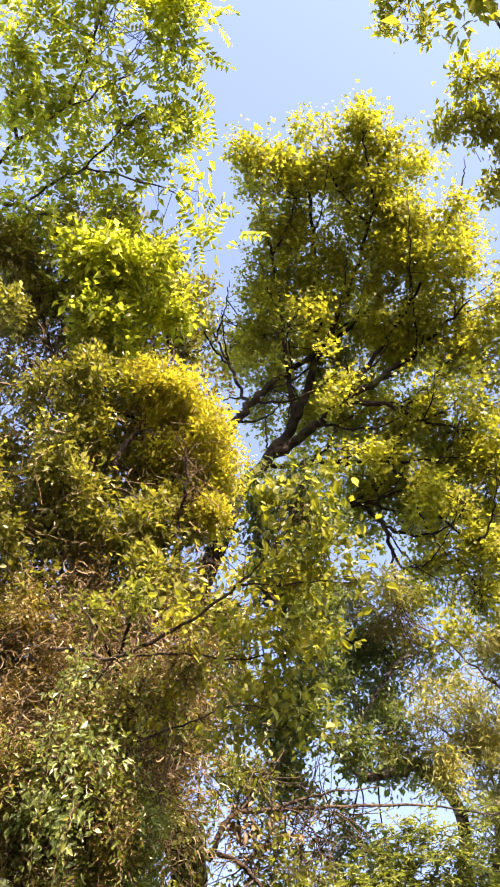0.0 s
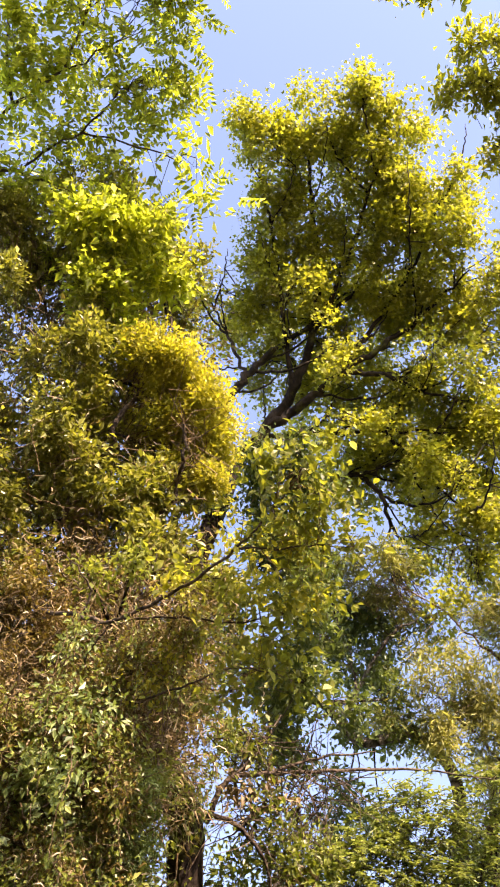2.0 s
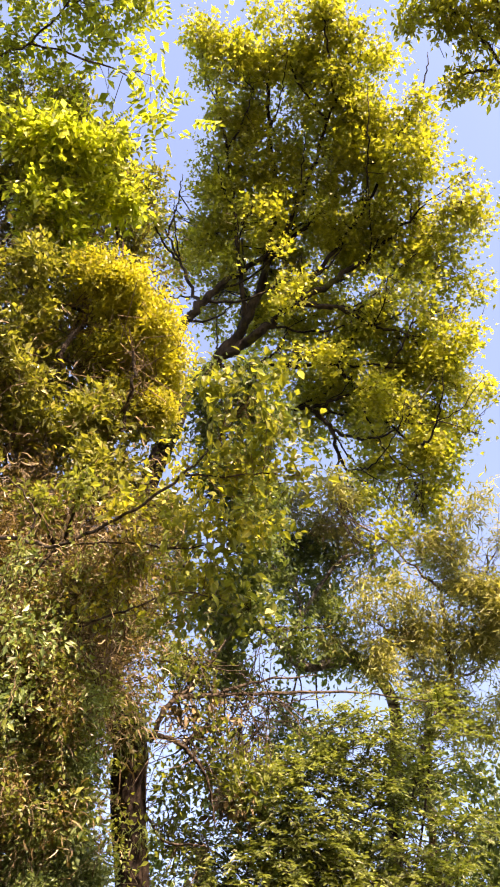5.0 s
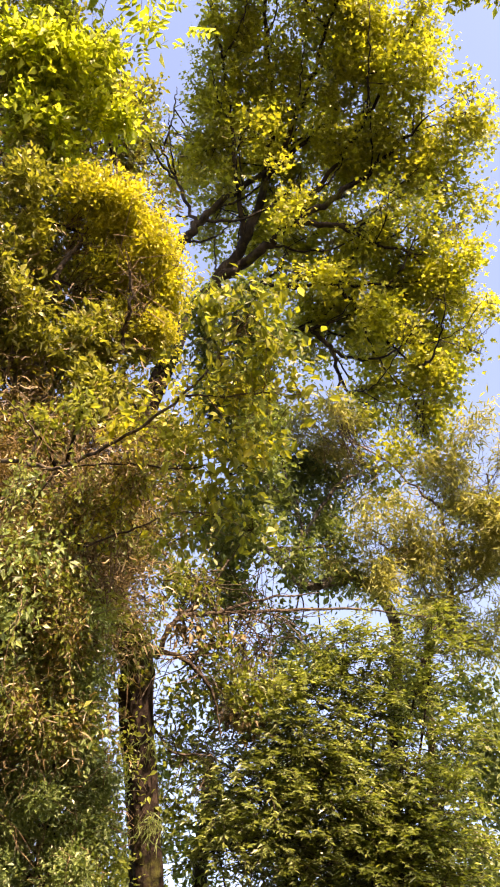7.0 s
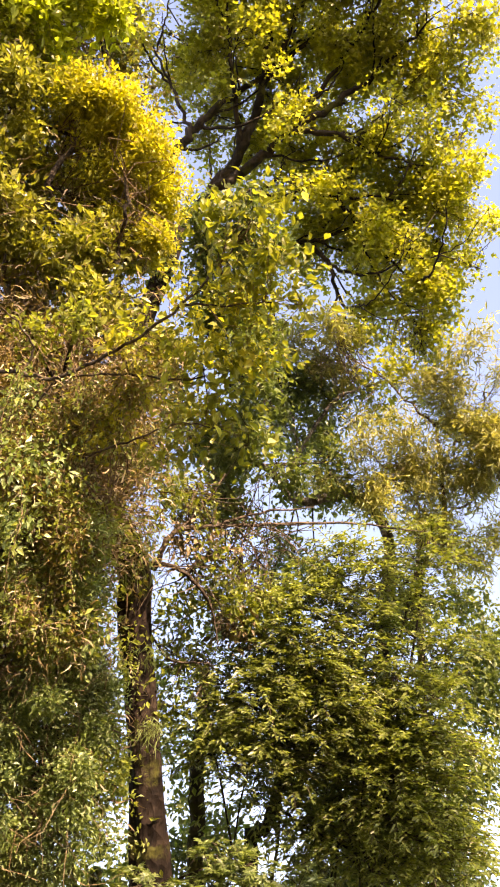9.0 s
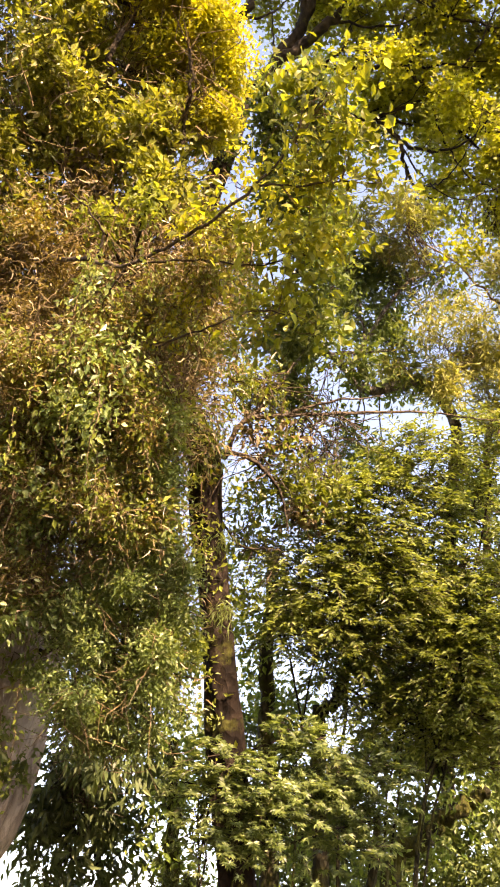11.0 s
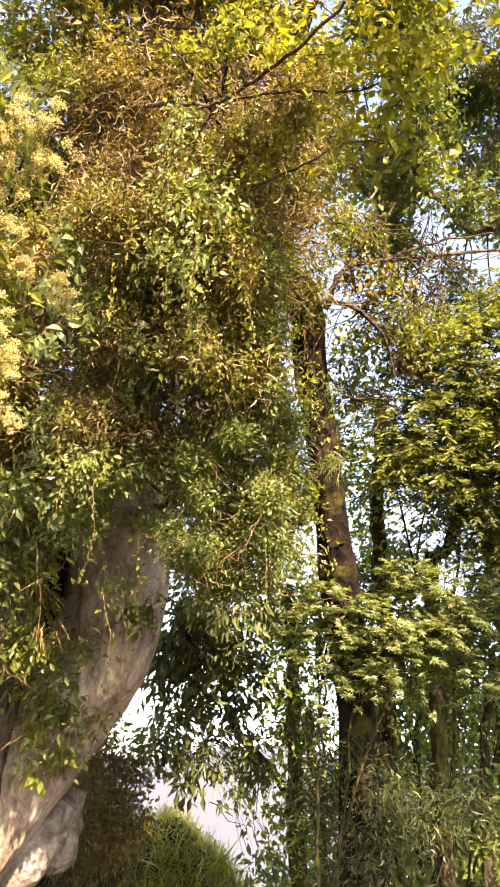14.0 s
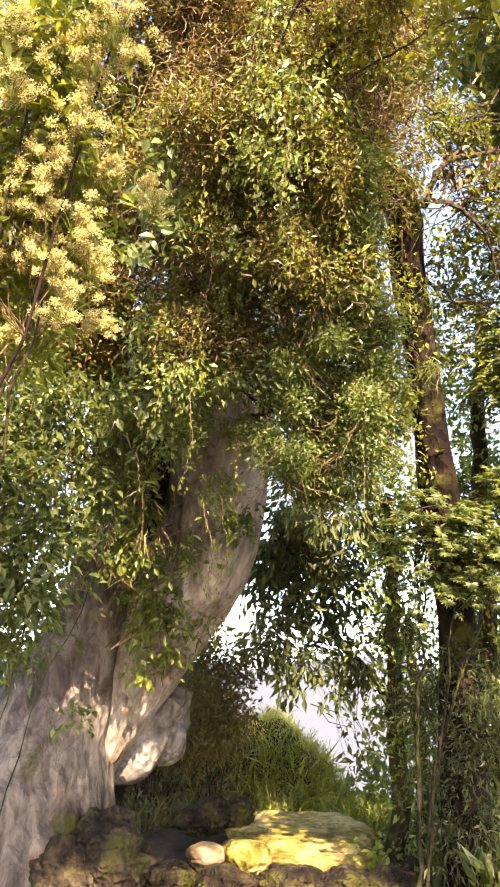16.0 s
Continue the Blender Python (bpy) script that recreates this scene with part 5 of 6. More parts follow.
# ---- overhead trees whose branches hang into view, and an unseen shading bough ----
def build_pinnate_tree():
    rng = np.random.default_rng(81)
    base = on_ground(-5.2, 1.5)
    root = thing("pinnate_tree", base, "tree with airy sprays of small green paired leaflets", "tree")
    _, l0 = wood(root, "trunk", [base, (-5.1, 1.6, 4.0), (-4.6, 1.7, 9.0), (-3.90, 2.19, 12.71)], 0.2, 0.07, M_BARK_BROWN_DIM, rng, 9)
    lines = []
    for pts, r in (([(-3.90, 2.19, 12.71), (-3.19, 2.34, 12.70), (-2.39, 2.67, 12.50), (-1.74, 2.89, 12.36), (-1.09, 3.06, 12.30)], 0.03), ([(-3.90, 2.19, 12.71), (-3.20, 1.61, 13.07), (-2.50, 1.27, 13.21), (-1.46, 0.90, 13.46)], 0.03),
                   ([(-3.20, 1.61, 13.07), (-3.21, 0.79, 13.51), (-2.88, 0.19, 13.86)], 0.025), ([(-2.50, 1.27, 13.21), (-2.10, 0.49, 13.71), (-1.81, -0.12, 13.89)], 0.02), ([(-3.19, 2.34, 12.70), (-2.30, 1.94, 12.72), (-1.38, 2.19, 12.62), (-0.89, 2.30, 12.66)], 0.016), ([(-2.33, 1.96, 12.81), (-1.71, 1.49, 13.03), (-1.27, 1.40, 13.11)], 0.014)):
        _, l = wood(root, "branch", pts, r, 0.005, M_TWIG_DARK, rng, 6, wobble=0.02)
        lines.append(l)
    clumps = [(-2.92, 0.81, 13.48, 0.45, 1), (-2.97, 1.43, 13.17, 0.44, 1), (-2.31, 0.35, 13.78, 0.45, 1), (-2.43, 1.09, 13.36, 0.40, 1), (-1.89, 0.93, 13.39, 0.36, 1), (-1.89, 1.58, 13.19, 0.39, 1), (-1.16, 0.61, 13.64, 0.42, 1), (-1.00, 1.34, 13.46, 0.33, 1), (-1.37, 0.42, 13.83, 0.37, 1), (-2.73, 2.03, 12.91, 0.39, 1), (-3.21, 2.39, 12.46, 0.46, 1), (-1.92, 2.25, 12.72, 0.26, 1)]
    clumps += [(-1.24, 1.87, 13.03, 0.31, 1), (-1.42, 2.52, 12.53, 0.23, 1), (-0.96, 2.23, 12.67, 0.23, 1), (-0.93, 2.87, 12.38, 0.31, 1), (-1.52, 3.02, 12.25, 0.31, 1), (-2.15, 2.71, 12.34, 0.27, 1), (-3.04, 2.85, 12.27, 0.46, 1), (-3.03, 0.16, 13.61, 0.41, 1), (-0.93, 0.27, 13.99, 0.33, 1), (-1.74, -0.11, 13.91, 0.49, 1), (-2.48, 3.20, 12.09, 0.38, 1)]
    bag, tw = Bag(), Bag()
    p, d = tufts(clumps, 330, rng, 0.8, 0.4, 6, 0.26)
    foliage(bag, PINNATE, p, d, 2, 0.15, 0.34, rng, 0.35, 1.0, 0.15)
    foliage(bag, blade(0.30), p, d, 8, 0.12, 0.115, rng, 0.2)
    part("crown", bag.mesh("crown", M_LEAF_PINNATE), root)
    twigs(tw, p, lines, rng, 0.0035, 0.08, 0.6, 0.9)
    part("twig_mass", tw.mesh("twig_mass", M_TWIG_DARK), root)


def build_side_tree():
    rng = np.random.default_rng(91)
    base = on_ground(6.5, 2.0)
    root = thing("side_tree", base, "tree reaching over with small clusters of lobed leaves, plus an added unseen shading bough", "tree")
    _, l0 = wood(root, "trunk", [base, (6.4, 2.2, 5.0), (5.2, 2.4, 9.0), (3.98, 2.79, 14.53)], 0.22, 0.06, M_BARK_DIM, rng, 9)
    lines = []
    for pts in ([(3.98, 2.79, 14.53), (3.31, 2.13, 14.65), (2.92, 1.90, 14.78)], [(3.98, 2.79, 14.53), (3.48, 1.15, 15.08), (2.72, 0.13, 15.53), (2.10, 0.59, 15.60)], [(3.98, 2.79, 14.53), (3.48, 2.81, 14.45), (3.17, 2.89, 14.50)], [(3.47, 1.43, 14.94), (3.10, 1.56, 15.01), (2.87, 1.56, 15.05)]):
        _, l = wood(root, "branch", pts, 0.03, 0.005, M_TWIG_DARK, rng, 6, wobble=0.02)
        lines.append(l)
    clumps = [(1.82, 0.87, 15.61, 0.17, 1), (2.31, 0.82, 15.55, 0.18, 1), (1.86, 0.43, 15.64, 0.21, 1), (2.26, 0.31, 15.60, 0.21, 1), (2.91, 1.56, 15.05, 0.25, 1), (2.61, 2.11, 14.80, 0.22, 1), (3.07, 2.05, 14.72, 0.28, 1), (3.36, 1.50, 14.96, 0.27, 1), (3.25, 2.97, 14.46, 0.22, 1), (3.39, 2.36, 14.58, 0.22, 1), (3.73, 2.03, 14.77, 0.41, 1), (3.76, 3.02, 14.53, 0.30, 1)]
    bag, tw = Bag(), Bag()
    p, d = tufts(clumps, 420, rng, 0.8, 0.5, 6, 0.24)
    foliage(bag, blade(0.22), p, d, 11, 0.09, 0.105, rng, 0.3)
    # Unseen overhead foliage, added only to block sun from trunk foot, boulder and shrubs.
    over = fill([(2.1, -1.8, 8.5, 0.4), (0.4, -1.6, 8.5, 0.5), (0.2, -2.4, 8.4, 0.5), (1.1, -1.6, 8.5, 0.45), (-0.5, -2.1, 8.3, 0.6), (1.0, -1.0, 8.5, 0.3), (1.6, -1.75, 8.5, 0.35), (1.7, -0.55, 8.5, 0.25), (1.5, -0.35, 8.5, 0.28), (4.1, 0.0, 8.5, 0.6), (4.0, 2.6, 8.5, 0.6)], 30, 0.2, rng)
    q, e = tufts(over, 1250, rng, 0.8, 0.4, 7, 0.25)
    foliage(bag, DIAMOND, q, e, 8, 0.15, 0.10, rng, 0.2)
    _, l = wood(root, "branch", [(6.3, 2.2, 5.5), (4.4, -0.6, 7.6), (2.2, -2.0, 8.5), (-0.2, -2.2, 8.5)], 0.06, 0.01, M_TWIG_DARK, rng, 6)
    twigs(tw, q, [l], rng, 0.004, 0.08, 0.3, 1.2)
    part("crown", bag.mesh("crown", M_LEAF_MAPLE), root)
    twigs(tw, p, lines, rng, 0.004, 0.08, 0.4, 0.45)
    part("twig_mass", tw.mesh("twig_mass", M_TWIG_DARK), root)


build_pinnate_tree()
build_side_tree()


# ---- flowering shrub and the leafy shrub at the trunk ----
def build_flower_shrub():
    rng = np.random.default_rng(101)
    foot = (-2.35, 3.08, 1.16)
    base = on_ground(foot[0], foot[1])
    root = thing("flowering_shrub", base, "tall shrub with big leaves and cream frothy flower heads in sun", "shrub")
    lines, holders = [], []
    for top in ((-1.91, 2.66, 3.33), (-1.72, 2.57, 3.63), (-1.49, 2.31, 4.22), (-1.75, 2.21, 3.99), (-2.10, 2.33, 3.74), (-1.73, 1.90, 4.54)):
        mid = (base[0] * 0.5 + top[0] * 0.5 - 0.15, base[1] * 0.5 + top[1] * 0.5, (base[2] + top[2]) * 0.52)
        stem, l = wood(root, "stem", [base, mid, top], 0.012, 0.004, M_BARK_BROWN_DIM, rng, 6, wobble=0.02)
        lines.append(l[6:])
        holders.append((stem, l))
    heads = [(-1.56, 2.31, 3.87, 0.10, 1), (-1.42, 2.22, 4.20, 0.12, 1), (-1.39, 2.31, 4.14, 0.05, 1), (-1.71, 2.34, 3.73, 0.08, 1), (-1.83, 2.50, 3.44, 0.08, 1), (-1.57, 2.53, 3.80, 0.06, 1), (-1.76, 2.57, 3.39, 0.07, 1), (-1.67, 2.52, 3.56, 0.10, 1), (-1.83, 2.37, 3.60, 0.10, 1), (-1.69, 2.71, 3.47, 0.07, 1), (-1.76, 2.66, 3.27, 0.09, 1)]
    heads += [(-1.76, 2.11, 3.92, 0.10, 1), (-1.74, 2.04, 4.15, 0.10, 1), (-1.60, 3.04, 4.01, 0.06, 1), (-1.62, 2.98, 4.08, 0.05, 1), (-2.03, 2.67, 3.16, 0.06, 1), (-1.75, 2.91, 3.31, 0.06, 1), (-1.60, 2.24, 4.07, 0.09, 1), (-2.10, 2.41, 3.47, 0.12, 1), (-1.98, 2.79, 3.26, 0.03, 1)]
    for x, y, z, r, _ in heads:
        bag, stalks = Bag(), Bag()
        knots = np.array([x, y, z]) + np.clip(rng.normal(0, 1, (26, 3)), -1.6, 1.6) * r * np.array([0.72, 0.62, 0.52])
        for q in knots:
            n = int(150 * r / 0.1)
            d = unit(rng.normal(size=(n, 3)))
            p = q + d * (r * 0.21 * rng.random(n) ** 0.45)[:, None] * np.array([1.15, 1.0, 0.7]) + rng.normal(0, 0.006, (n, 3))
            bag.add(*scatter(PETAL, p, d + rng.normal(0, 0.5, (n, 3)), rng.normal(size=(n, 3)), rng.uniform(0.0045, 0.0105, n)))
            stalks.add(*tube([(x, y, z - r * 0.9), ((x + q[0]) / 2, (y + q[1]) / 2, (z - r * 0.7 + q[2]) / 2), q], [0.0022, 0.0016, 0.001], 3))
        head = part("flower_head", bag.mesh("flower_head", M_FLOWER), root, "cream frothy flower panicle")
        part("stalk", stalks.mesh("stalk", M_LEAF_MID), head, "thin green branching stalk")
    clumps = [(-1.80, 2.16, 4.15, 0.18, 1), (-1.69, 2.36, 4.05, 0.15, 1), (-1.85, 2.40, 3.89, 0.18, 1), (-1.69, 2.56, 3.84, 0.13, 1), (-1.94, 2.60, 3.57, 0.18, 1), (-2.07, 2.76, 3.41, 0.16, 1), (-1.56, 2.19, 4.29, 0.13, 1), (-2.19, 2.37, 3.79, 0.29, 1), (-2.28, 2.61, 3.40, 0.29, 1), (-1.85, 2.61, 3.82, 0.16, 1), (-1.82, 2.81, 3.60, 0.13, 1), (-2.18, 2.93, 3.23, 0.16, 1), (-1.70, 2.26, 4.28, 0.16, 1), (-1.99, 2.97, 3.40, 0.12, 1)]
    p, d = tufts(clumps, 720, rng, 0.9, 0.2)
    bag, tw = Bag(), Bag()
    foliage(bag, oval(0.15), p[120:], d[120:], 6, 0.07, 0.075, rng, 0.5, 0.8)
    part("foliage", bag.mesh("foliage", M_LEAF_MID), root)
    place_leaves(holders, mesh("leaf", *oval(0.15), M_LEAF_MID), p[:120], d[:120], 2, 0.05, 0.085, rng, 0.5)
    twigs(tw, p, lines, rng, 0.0022, 0.1, 0.35, 0.5)
    part("twig_mass", tw.mesh("twig_mass", M_TWIG), root)


def build_trunk_shrub():
    rng = np.random.default_rng(111)
    foot = (-3.70, 5.42, 0.86)
    base = on_ground(foot[0], foot[1])
    root = thing("leafy_shrub", base, "climbing shrub with soft green leaves over the grey trunk", "shrub")
    lines, holders = [], []
    for top in ((-3.58, 5.43, 3.23), (-3.33, 5.65, 3.75), (-3.65, 5.29, 4.11), (-3.15, 5.96, 3.08), (-3.92, 5.08, 3.14)):
        mid = (base[0] * 0.5 + top[0] * 0.5 - 0.1, base[1] * 0.5 + top[1] * 0.5, (base[2] + top[2]) * 0.55)
        stem, l = wood(root, "stem", [base, mid, top], 0.006, 0.003, M_BARK_MOSSY, rng, 6, wobble=0.02)
        lines.append(l[7:])
        holders.append((stem, l))
    clumps = [(-3.68, 5.27, 4.11, 0.34, 1), (-3.45, 5.59, 4.03, 0.33, 1), (-3.62, 5.42, 3.54, 0.36, 1), (-3.30, 5.75, 3.50, 0.28, 1), (-3.58, 5.48, 3.02, 0.36, 1), (-3.35, 5.84, 3.11, 0.25, 1), (-3.60, 5.57, 2.56, 0.29, 1), (-3.89, 5.21, 2.74, 0.40, 1), (-3.97, 5.03, 3.56, 0.45, 1), (-3.23, 5.99, 3.97, 0.22, 1), (-3.29, 6.32, 3.18, 0.14, 1), (-2.89, 6.85, 3.17, 0.11, 1), (-3.11, 6.90, 3.00, 0.15, 1), (-3.02, 6.48, 4.46, 0.22, 1), (-2.44, 7.04, 3.55, 0.13, 1), (-3.13, 7.17, 2.70, 0.13, 1), (-3.69, 6.64, 1.76, 0.10, 1), (-3.79, 5.73, 2.24, 0.21, 1)]
    p, d = tufts(clumps, 1700, rng, 1.0, 0.2, 9, 0.42)
    bag, tw = Bag(), Bag()
    foliage(bag, blade(0.25), p[70:], d[70:], 7, 0.07, 0.072, rng, 0.4, 0.8)
    part("foliage", bag.mesh("foliage", M_LEAF_SHRUB), root)
    place_leaves(holders, mesh("leaf", *oval(0.24), M_LEAF_SHRUB), p[:70], d[:70], 3, 0.07, 0.085, rng, 0.4)
    twigs(tw, p, lines, rng, 0.002, 0.1, 0.2, 0.8)
    part("twig_mass", tw.mesh("twig_mass", M_TWIG), root)


build_flower_shrub()
build_trunk_shrub()


# ---- hanging foliage behind the trunk, silhouette darkness put into its colour ----
def build_backlit_tree():
    rng = np.random.default_rng(121)
    foot = (-1.65, 11.88, 1.09)
    base = on_ground(foot[0], foot[1])
    root = thing("backlit_tree", base, "small tree with drooping leaves coloured dark like a silhouette against the bright sky", "tree")
    _, l0 = wood(root, "trunk", [base, (-1.80, 11.44, 2.23), (-2.28, 10.16, 2.98), (-2.36, 9.50, 3.66)], 0.07, 0.03, M_BARK_DIM, rng, 8)
    lines = [l0[8:]]
    for pts in ([(-2.36, 9.50, 3.66), (-2.56, 9.32, 3.24), (-2.86, 9.31, 2.66)], [(-2.28, 10.16, 2.98), (-2.54, 9.81, 2.73), (-2.79, 9.77, 2.46)], [(-2.36, 9.50, 3.66), (-2.63, 8.97, 3.81), (-2.87, 8.94, 3.61)]):
        _, l = wood(root, "branch", pts, 0.02, 0.005, M_TWIG_DARK, rng, 6, wobble=0.03)
        lines.append(l)
    clumps = [(-2.81, 9.19, 3.53, 0.29, 1), (-2.43, 9.28, 3.62, 0.33, 1), (-2.69, 9.31, 3.04, 0.31, 1), (-2.30, 9.61, 3.16, 0.32, 1), (-2.95, 9.40, 2.61, 0.24, 1), (-2.49, 9.63, 2.65, 0.28, 1), (-2.09, 9.92, 2.75, 0.26, 1), (-2.00, 9.40, 3.51, 0.27, 1), (-2.73, 9.59, 2.32, 0.17, 1), (-2.26, 9.72, 2.26, 0.15, 1), (-1.92, 10.08, 2.52, 0.19, 1), (-2.04, 10.81, 1.66, 0.22, 1), (-1.76, 8.51, 3.93, 0.27, 1), (-2.06, 8.22, 3.98, 0.26, 1), (-2.66, 8.80, 3.75, 0.32, 1), (-2.41, 8.78, 4.13, 0.32, 1), (-2.83, 8.83, 3.33, 0.26, 1), (-2.21, 9.12, 3.82, 0.33, 1)]
    p, d = tufts(clumps, 640, rng, 1.0, 0.2, 7, 0.46)
    bag, tw = Bag(), Bag()
    foliage(bag, blade(0.18), p, d, 7, 0.08, 0.125, rng, 0.8, 0.4)
    part("crown", bag.mesh("crown", M_LEAF_DIM), root)
    twigs(tw, p, lines, rng, 0.004, 0.1, 0.7, 1.0)
    part("twig_mass", tw.mesh("twig_mass", M_TWIG_DARK), root)


build_backlit_tree()


# ---- stones, slab and bank plants ----
def rock(name, centre, size, mat, label, seed, group="", lumps=0.22, cut=0.0, tilt=0.0):
    bm = bmesh.new()
    bmesh.ops.create_icosphere(bm, subdivisions=5, radius=1.0)
    for v in bm.verts:
        p = v.co.copy()
        crag = noise.voronoi(p * 2.2 + Vector((seed, 2, 0)))[0]
        d = 0.93 + lumps * noise.fractal(p * 1.3 + Vector((seed, 0, 0)), 0.7, 2, 6) + 0.28 * (crag[1] - crag[0]) * min(1, lumps * 4)
        v.co = Vector((p.x * size[0], p.y * size[1], p.z * size[2])) * d
        if cut:
            v.co.z = min(v.co.z, size[2] * (cut + 0.06 * noise.noise(p * 3)))
    for f in bm.faces:
        f.smooth = True
    me = bpy.data.meshes.new(name)
    bm.to_mesh(me)
    bm.free()
    me.materials.append(mat)
    ob = new(name, me)
    ob.location = centre
    ob.rotation_euler = (tilt, 0, seed)
    return tagged(ob, label, "rock", group)


rock("boulder", (-3.45, 7.04, 0.64), (0.37, 0.4, 0.42), M_ROCK_MOSS_DIM, "rough mossy boulder at the foot of the trunk, darkened for shade", 0.4)
rock("boulder", (-3.64, 6.70, 0.53), (0.25, 0.3, 0.32), M_ROCK_MOSS_DIM, "grey boulder beside the trunk base, darkened for shade", 1.4)
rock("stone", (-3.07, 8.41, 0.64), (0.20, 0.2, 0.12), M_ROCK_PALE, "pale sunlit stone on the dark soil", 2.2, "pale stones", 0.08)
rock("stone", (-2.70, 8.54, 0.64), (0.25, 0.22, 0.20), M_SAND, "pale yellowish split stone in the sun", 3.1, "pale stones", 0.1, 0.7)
rock("stone", (-3.70, 9.69, 0.82), (0.18, 0.2, 0.15), M_ROCK_MOSS_DIM, "stone by the bank, darkened in colour for its shade", 4.5, "shaded stones")
rock("stone", (-3.53, 9.86, 0.89), (0.16, 0.2, 0.2), M_ROCK_MOSS_DIM, "stone by the bank, darkened in colour for its shade", 5.5, "shaded stones")
rock("stone", (-3.29, 10.05, 0.90), (0.16, 0.2, 0.2), M_ROCK_MOSS_DIM, "mossy stone below the grassy bank, darkened for shade", 6.5, "shaded stones")
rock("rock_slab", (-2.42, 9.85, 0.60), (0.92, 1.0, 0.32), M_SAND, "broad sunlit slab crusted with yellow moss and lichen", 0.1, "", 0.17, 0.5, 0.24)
for i, (c, s) in enumerate([((-3.37, 8.26, 0.43), 0.3), ((-2.84, 8.36, 0.45), 0.34), ((-2.21, 8.45, 0.50), 0.38), ((-1.70, 8.57, 0.52), 0.32), ((-1.30, 8.64, 0.56), 0.3)]):
    rock("ledge_stone", (c[0], c[1], c[2] - 0.1), (s * 1.35, 0.35, 0.24), M_ROCK_MOSS_DIM, "moss-covered ledge stone edging the slope", 7.0 + i, "ledge stones", 0.18)


def ground_cover(name, label, cat, spots, count, shape, mat, size, seed, droop, lift, per=4, rise=0.1):
    """Low plants rooted all over a patch of ground (x, y, radius)."""
    rng = np.random.default_rng(seed)
    pts = []
    for x, y, r in spots:
        n = int(count * r * r)
        a, q = rng.random(n) * 2 * math.pi, r * np.sqrt(rng.random(n))
        for dx, dy in zip(np.cos(a) * q, np.sin(a) * q):
            pts.append((x + dx, y + dy, height(x + dx, y + dy) + rise * rng.random()))
    p = np.array(pts)
    bag = Bag()
    foliage(bag, shape, p, np.tile([0, 0, 1.0], (len(p), 1)), per, 0.05, size, rng, droop, lift)
    ob = new(name, bag.mesh(name, mat))
    return tagged(ob, label, cat, kind="stuff")


ground_cover("grass", "long grass on the rounded bank, lightened in colour for the sun", "grass", [(-3.75, 12.6, 1.3), (-2.9, 12.0, 0.8), (-2.4, 12.6, 0.7)], 900, GRASS, M_GRASS_LIGHTENED, 0.13, 131, -0.2, 0.4, 4, 0.02)
ground_cover("bank_ferns", "arching dark green ferny tufts on the slope of the bank", "ferns", [(-2.9, 11.6, 0.7), (-2.5, 11.9, 0.6), (-3.4, 11.5, 0.5), (-2.2, 11.6, 0.5)], 130, GRASS, M_LEAF_DEEP, 0.34, 135, 0.1, 0.5, 9, 0.06)
ground_cover("moss", "short green moss and seedlings over the stone ledge", "moss", [(-2.9, 8.4, 0.35), (-2.3, 8.5, 0.4), (-1.7, 8.6, 0.4)], 1500, GRASS, M_GRASS_LIGHTENED, 0.05, 134, -0.2, 0.5, 5, 0.16)
ground_cover("bank_plants", "ferns and trailing plants on the bank, leaf colour darkened for shade", "plants", [(-4.9, 11.3, 1.0), (-5.4, 11.9, 1.1), (-4.4, 11.6, 0.6)], 420, NARROW, M_LEAF_DIM, 0.11, 132, 0.6, 0.5, 5, 0.2)
# Rootlets take the dark brown tone in place of the hollow's shade.
ground_cover("root_fringe", "dry brown rootlets and stalks trailing from the earth bank", "roots", [(-4.6, 10.8, 0.9), (-3.9, 11.1, 0.8), (-4.3, 11.5, 0.7), (-3.4, 11.3, 0.5)], 420, strand(0.04, 0.2), M_LEAF_DIM_BROWN, 0.24, 136, 2.2, 0.1, 4, 0.25)
ground_cover("undergrowth", "low green leafy undergrowth beneath the thin trunks", "plants", [(-0.5, 9.0, 0.8), (0.6, 9.4, 1.2), (-0.6, 11.2, 1.1), (1.4, 10.6, 1.8)], 95, lance(0.14), M_LEAF_SHADE, 0.26, 133, 0.1, 0.6, 5, 0.8)


def thicket(name, label, clumps, count, shape, mat, size, seed, per=6):
    rng = np.random.default_rng(seed)
    bag = Bag()
    p, d = tufts(clumps, count, rng, 1.0, 0.1)
    foliage(bag, shape, p, d, per, 0.12, size, rng, 0.3, 0.7)
    return tagged(new(name, bag.mesh(name, mat)), label, "shrubs", kind="stuff")


def shrub(name, label, seed, foot, clumps, count, shape, mat, size):
    rng = np.random.default_rng(seed)
    base = on_ground(foot[0], foot[1])
    root = thing(name, base, label, "shrub", "shrubs under the thin trunks")
    lines = []
    for x, y, z, r, w in clumps:
        _, l = wood(root, "stem", [base, ((base[0] + x) / 2, (base[1] + y) / 2, (base[2] + z) / 2 + 0.1), (x, y, z)], 0.009, 0.003, M_BARK_MOSSY, rng, 5, wobble=0.01)
        lines.append(l)
    bag = Bag()
    p, d = tufts(clumps, count, rng, 1.0, 0.1)
    foliage(bag, shape, p, d, 8, 0.10, size * 0.72, rng, 0.5, 0.6)
    part("foliage", bag.mesh("foliage", mat), root)


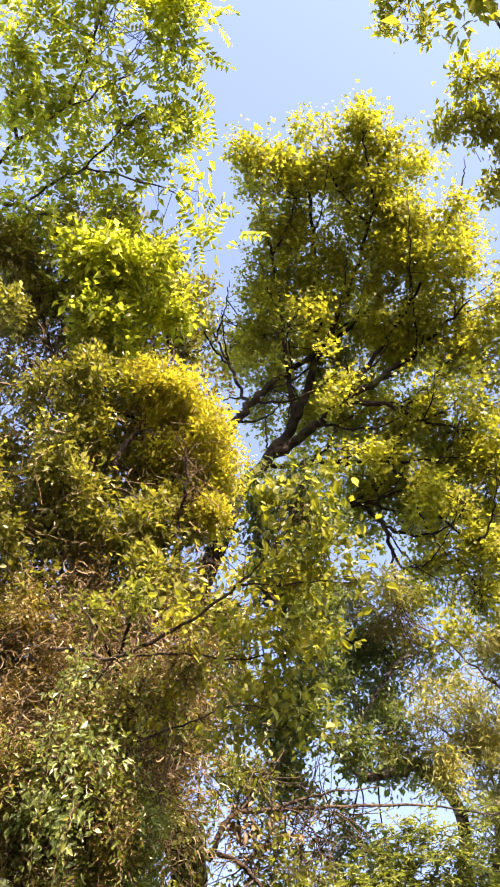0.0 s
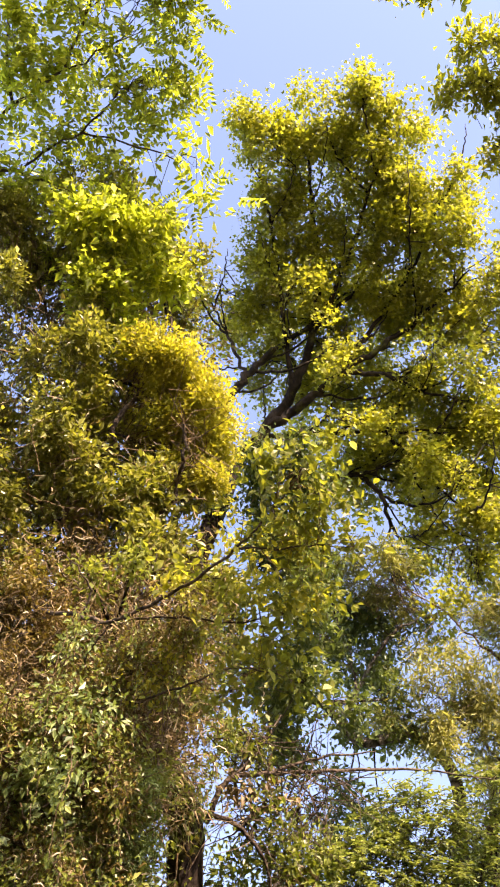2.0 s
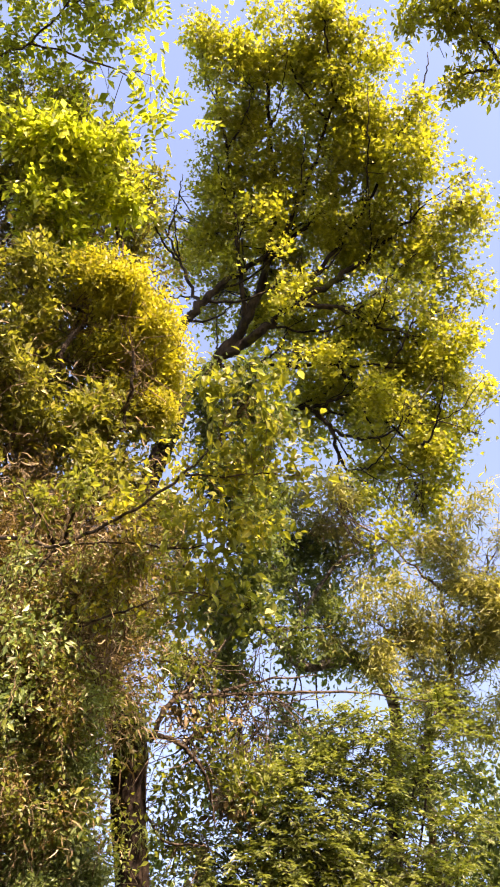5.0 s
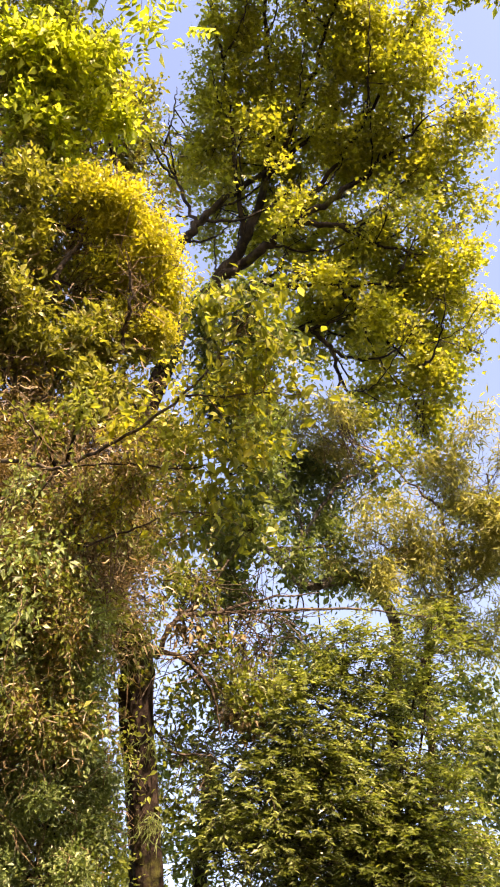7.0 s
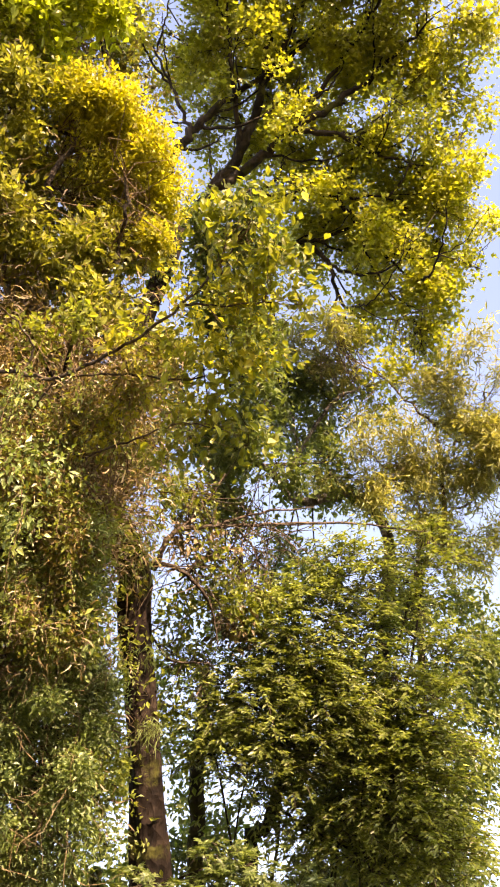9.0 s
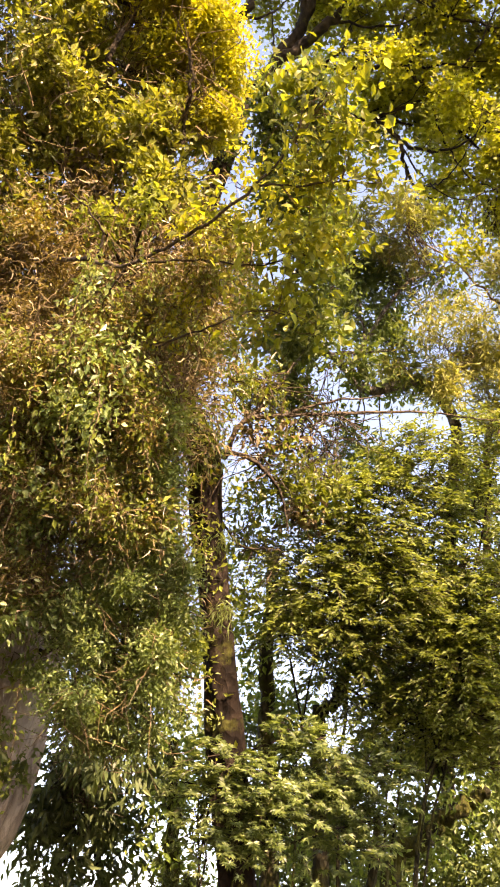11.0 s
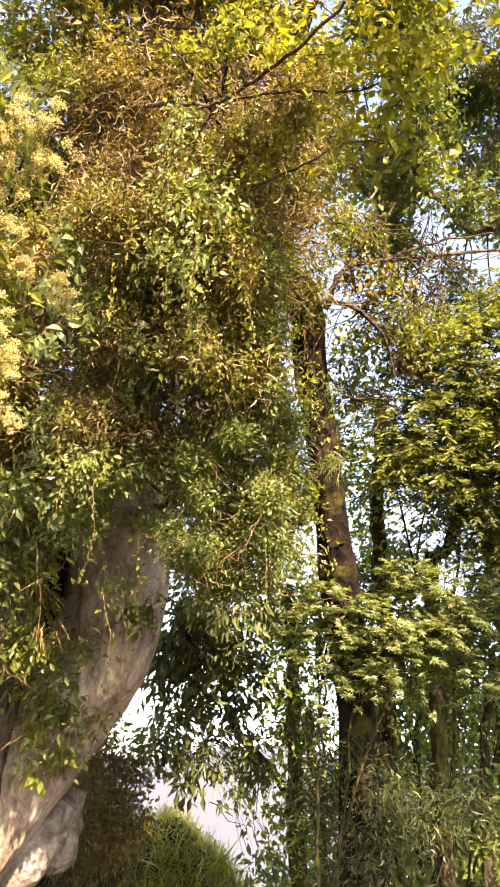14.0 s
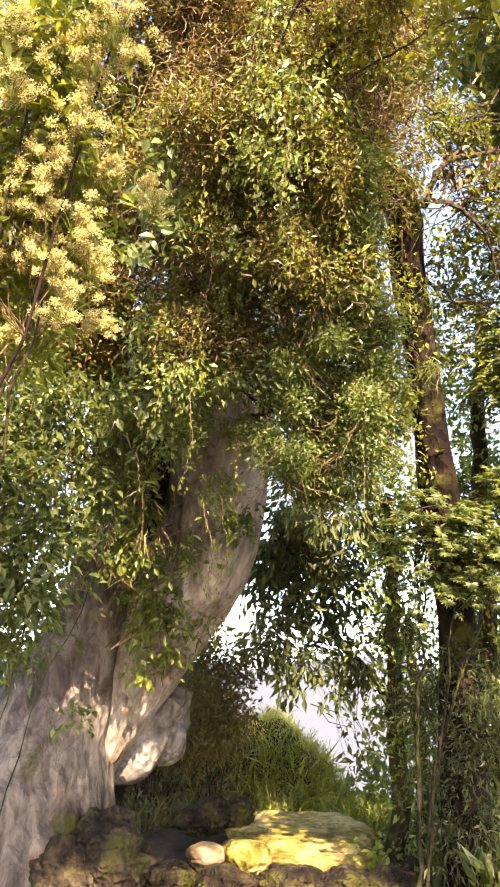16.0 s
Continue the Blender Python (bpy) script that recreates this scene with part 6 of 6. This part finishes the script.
shrub("bamboo_shrub", "arching shrub beside the ledge, narrow green leaves darkened for shade", 141, (-0.68, 8.42, 0.64), [(-0.77, 8.66, 1.85, 0.32, 1), (-0.51, 8.48, 1.57, 0.31, 1), (-0.83, 8.56, 1.30, 0.29, 1), (-0.52, 8.37, 1.06, 0.31, 1), (-0.82, 8.43, 0.85, 0.24, 1), (-1.12, 8.83, 1.58, 0.21, 1), (-1.14, 9.02, 2.06, 0.23, 1)], 270, blade(0.13), M_LEAF_DIM_SHRUB, 0.10)
shrub("bamboo_shrub", "shrub with long narrow leaves, darkened for shade, under the slender trunk", 142, (-0.43, 8.52, 1.55), [(-1.18, 8.38, 2.73, 0.28, 1), (-0.86, 8.35, 2.48, 0.28, 1), (-0.45, 8.40, 2.24, 0.31, 1), (-1.08, 8.45, 2.09, 0.26, 1), (-0.16, 8.53, 1.97, 0.32, 1), (-0.56, 8.31, 1.77, 0.28, 1), (0.21, 8.72, 2.13, 0.32, 1)], 520, blade(0.12), M_LEAF_DIM_SHRUB, 0.10)
# Bush colour carries the darkness of the shaded hollow.
shrub("bank_shrub", "leafy bush trailing down the earth bank, coloured dark for its shade", 143, (-3.70, 10.30), [(-3.65, 9.26, 2.57, 0.25, 1), (-3.34, 9.29, 2.34, 0.24, 1), (-3.59, 9.21, 2.08, 0.25, 1), (-3.20, 9.36, 1.95, 0.21, 1), (-3.33, 9.22, 1.67, 0.22, 1), (-3.64, 9.10, 1.59, 0.22, 1)], 850, blade(0.20), M_LEAF_DIM_BROWN, 0.085)
FAR_WOODS = [(-6.99, 9.75, 1.90, 1.12, 1), (-7.53, 9.26, 2.89, 1.20, 1), (-6.55, 9.43, 0.92, 0.92, 1), (-1.17, 12.85, 2.47, 0.61, 1), (-0.37, 12.87, 2.93, 0.61, 1), (0.44, 12.81, 3.39, 0.69, 1), (0.83, 12.88, 2.52, 0.78, 1), (-0.25, 12.43, 1.91, 0.67, 1), (-1.29, 12.37, 1.74, 0.50, 1), (0.59, 12.42, 1.67, 0.75, 1), (2.43, 12.16, 5.02, 0.69, 1), (1.23, 12.12, 5.73, 0.52, 1), (2.82, 11.80, 5.94, 0.69, 1), (3.38, 11.06, 7.33, 0.87, 1)]
FAR_WOODS += [(-0.25, 12.00, 4.46, 0.50, 1), (-0.86, 12.06, 4.04, 0.42, 1), (0.04, 12.14, 3.78, 0.50, 1), (-0.82, 12.76, 3.61, 0.52, 1), (-0.00, 12.75, 3.85, 0.52, 1), (1.73, 11.53, 3.69, 0.72, 1), (1.34, 11.52, 4.02, 0.48, 1), (2.10, 10.88, 4.08, 0.46, 1), (1.01, 11.66, 3.38, 0.56, 1), (2.13, 11.02, 3.24, 0.61, 1), (-2.12, 12.31, 1.18, 0.32, 1), (-2.30, 12.27, 0.88, 0.25, 1)]
FAR_WOODS += [(*b, 1) for b in ((-1.30, 10.79, 7.27, 0.33), (-1.54, 11.36, 6.19, 0.41), (-1.87, 12.05, 4.48, 0.42), (-1.20, 11.94, 5.26, 0.50), (-0.47, 11.99, 5.26, 0.50), (-1.84, 12.47, 3.39, 0.38), (0.43, 12.23, 4.33, 0.59), (3.34, 10.38, 7.46, 0.42), (3.32, 10.74, 6.75, 0.42), (3.13, 10.88, 5.99, 0.41), (3.18, 10.11, 8.00, 0.33), (-1.05, 10.36, 6.16, 0.31), (-0.81, 10.87, 5.74, 0.31), (-1.38, 10.76, 4.90, 0.31), (-1.67, 10.52, 4.49, 0.30), (-0.40, 11.24, 5.33, 0.32), (2.70, 11.30, 4.00, 0.45), (2.75, 11.2, 4.8, 0.4), (-2.07, 10.16, 5.90, 0.32), (-1.79, 10.05, 6.29, 0.26), (-1.88, 10.18, 5.38, 0.30), (-1.55, 10.04, 5.63, 0.21))]
thicket("far_woods", "hazy green woodland closing the view behind the trunks", FAR_WOODS, 11000, DIAMOND, M_LEAF_SHADE, 0.085, 151)
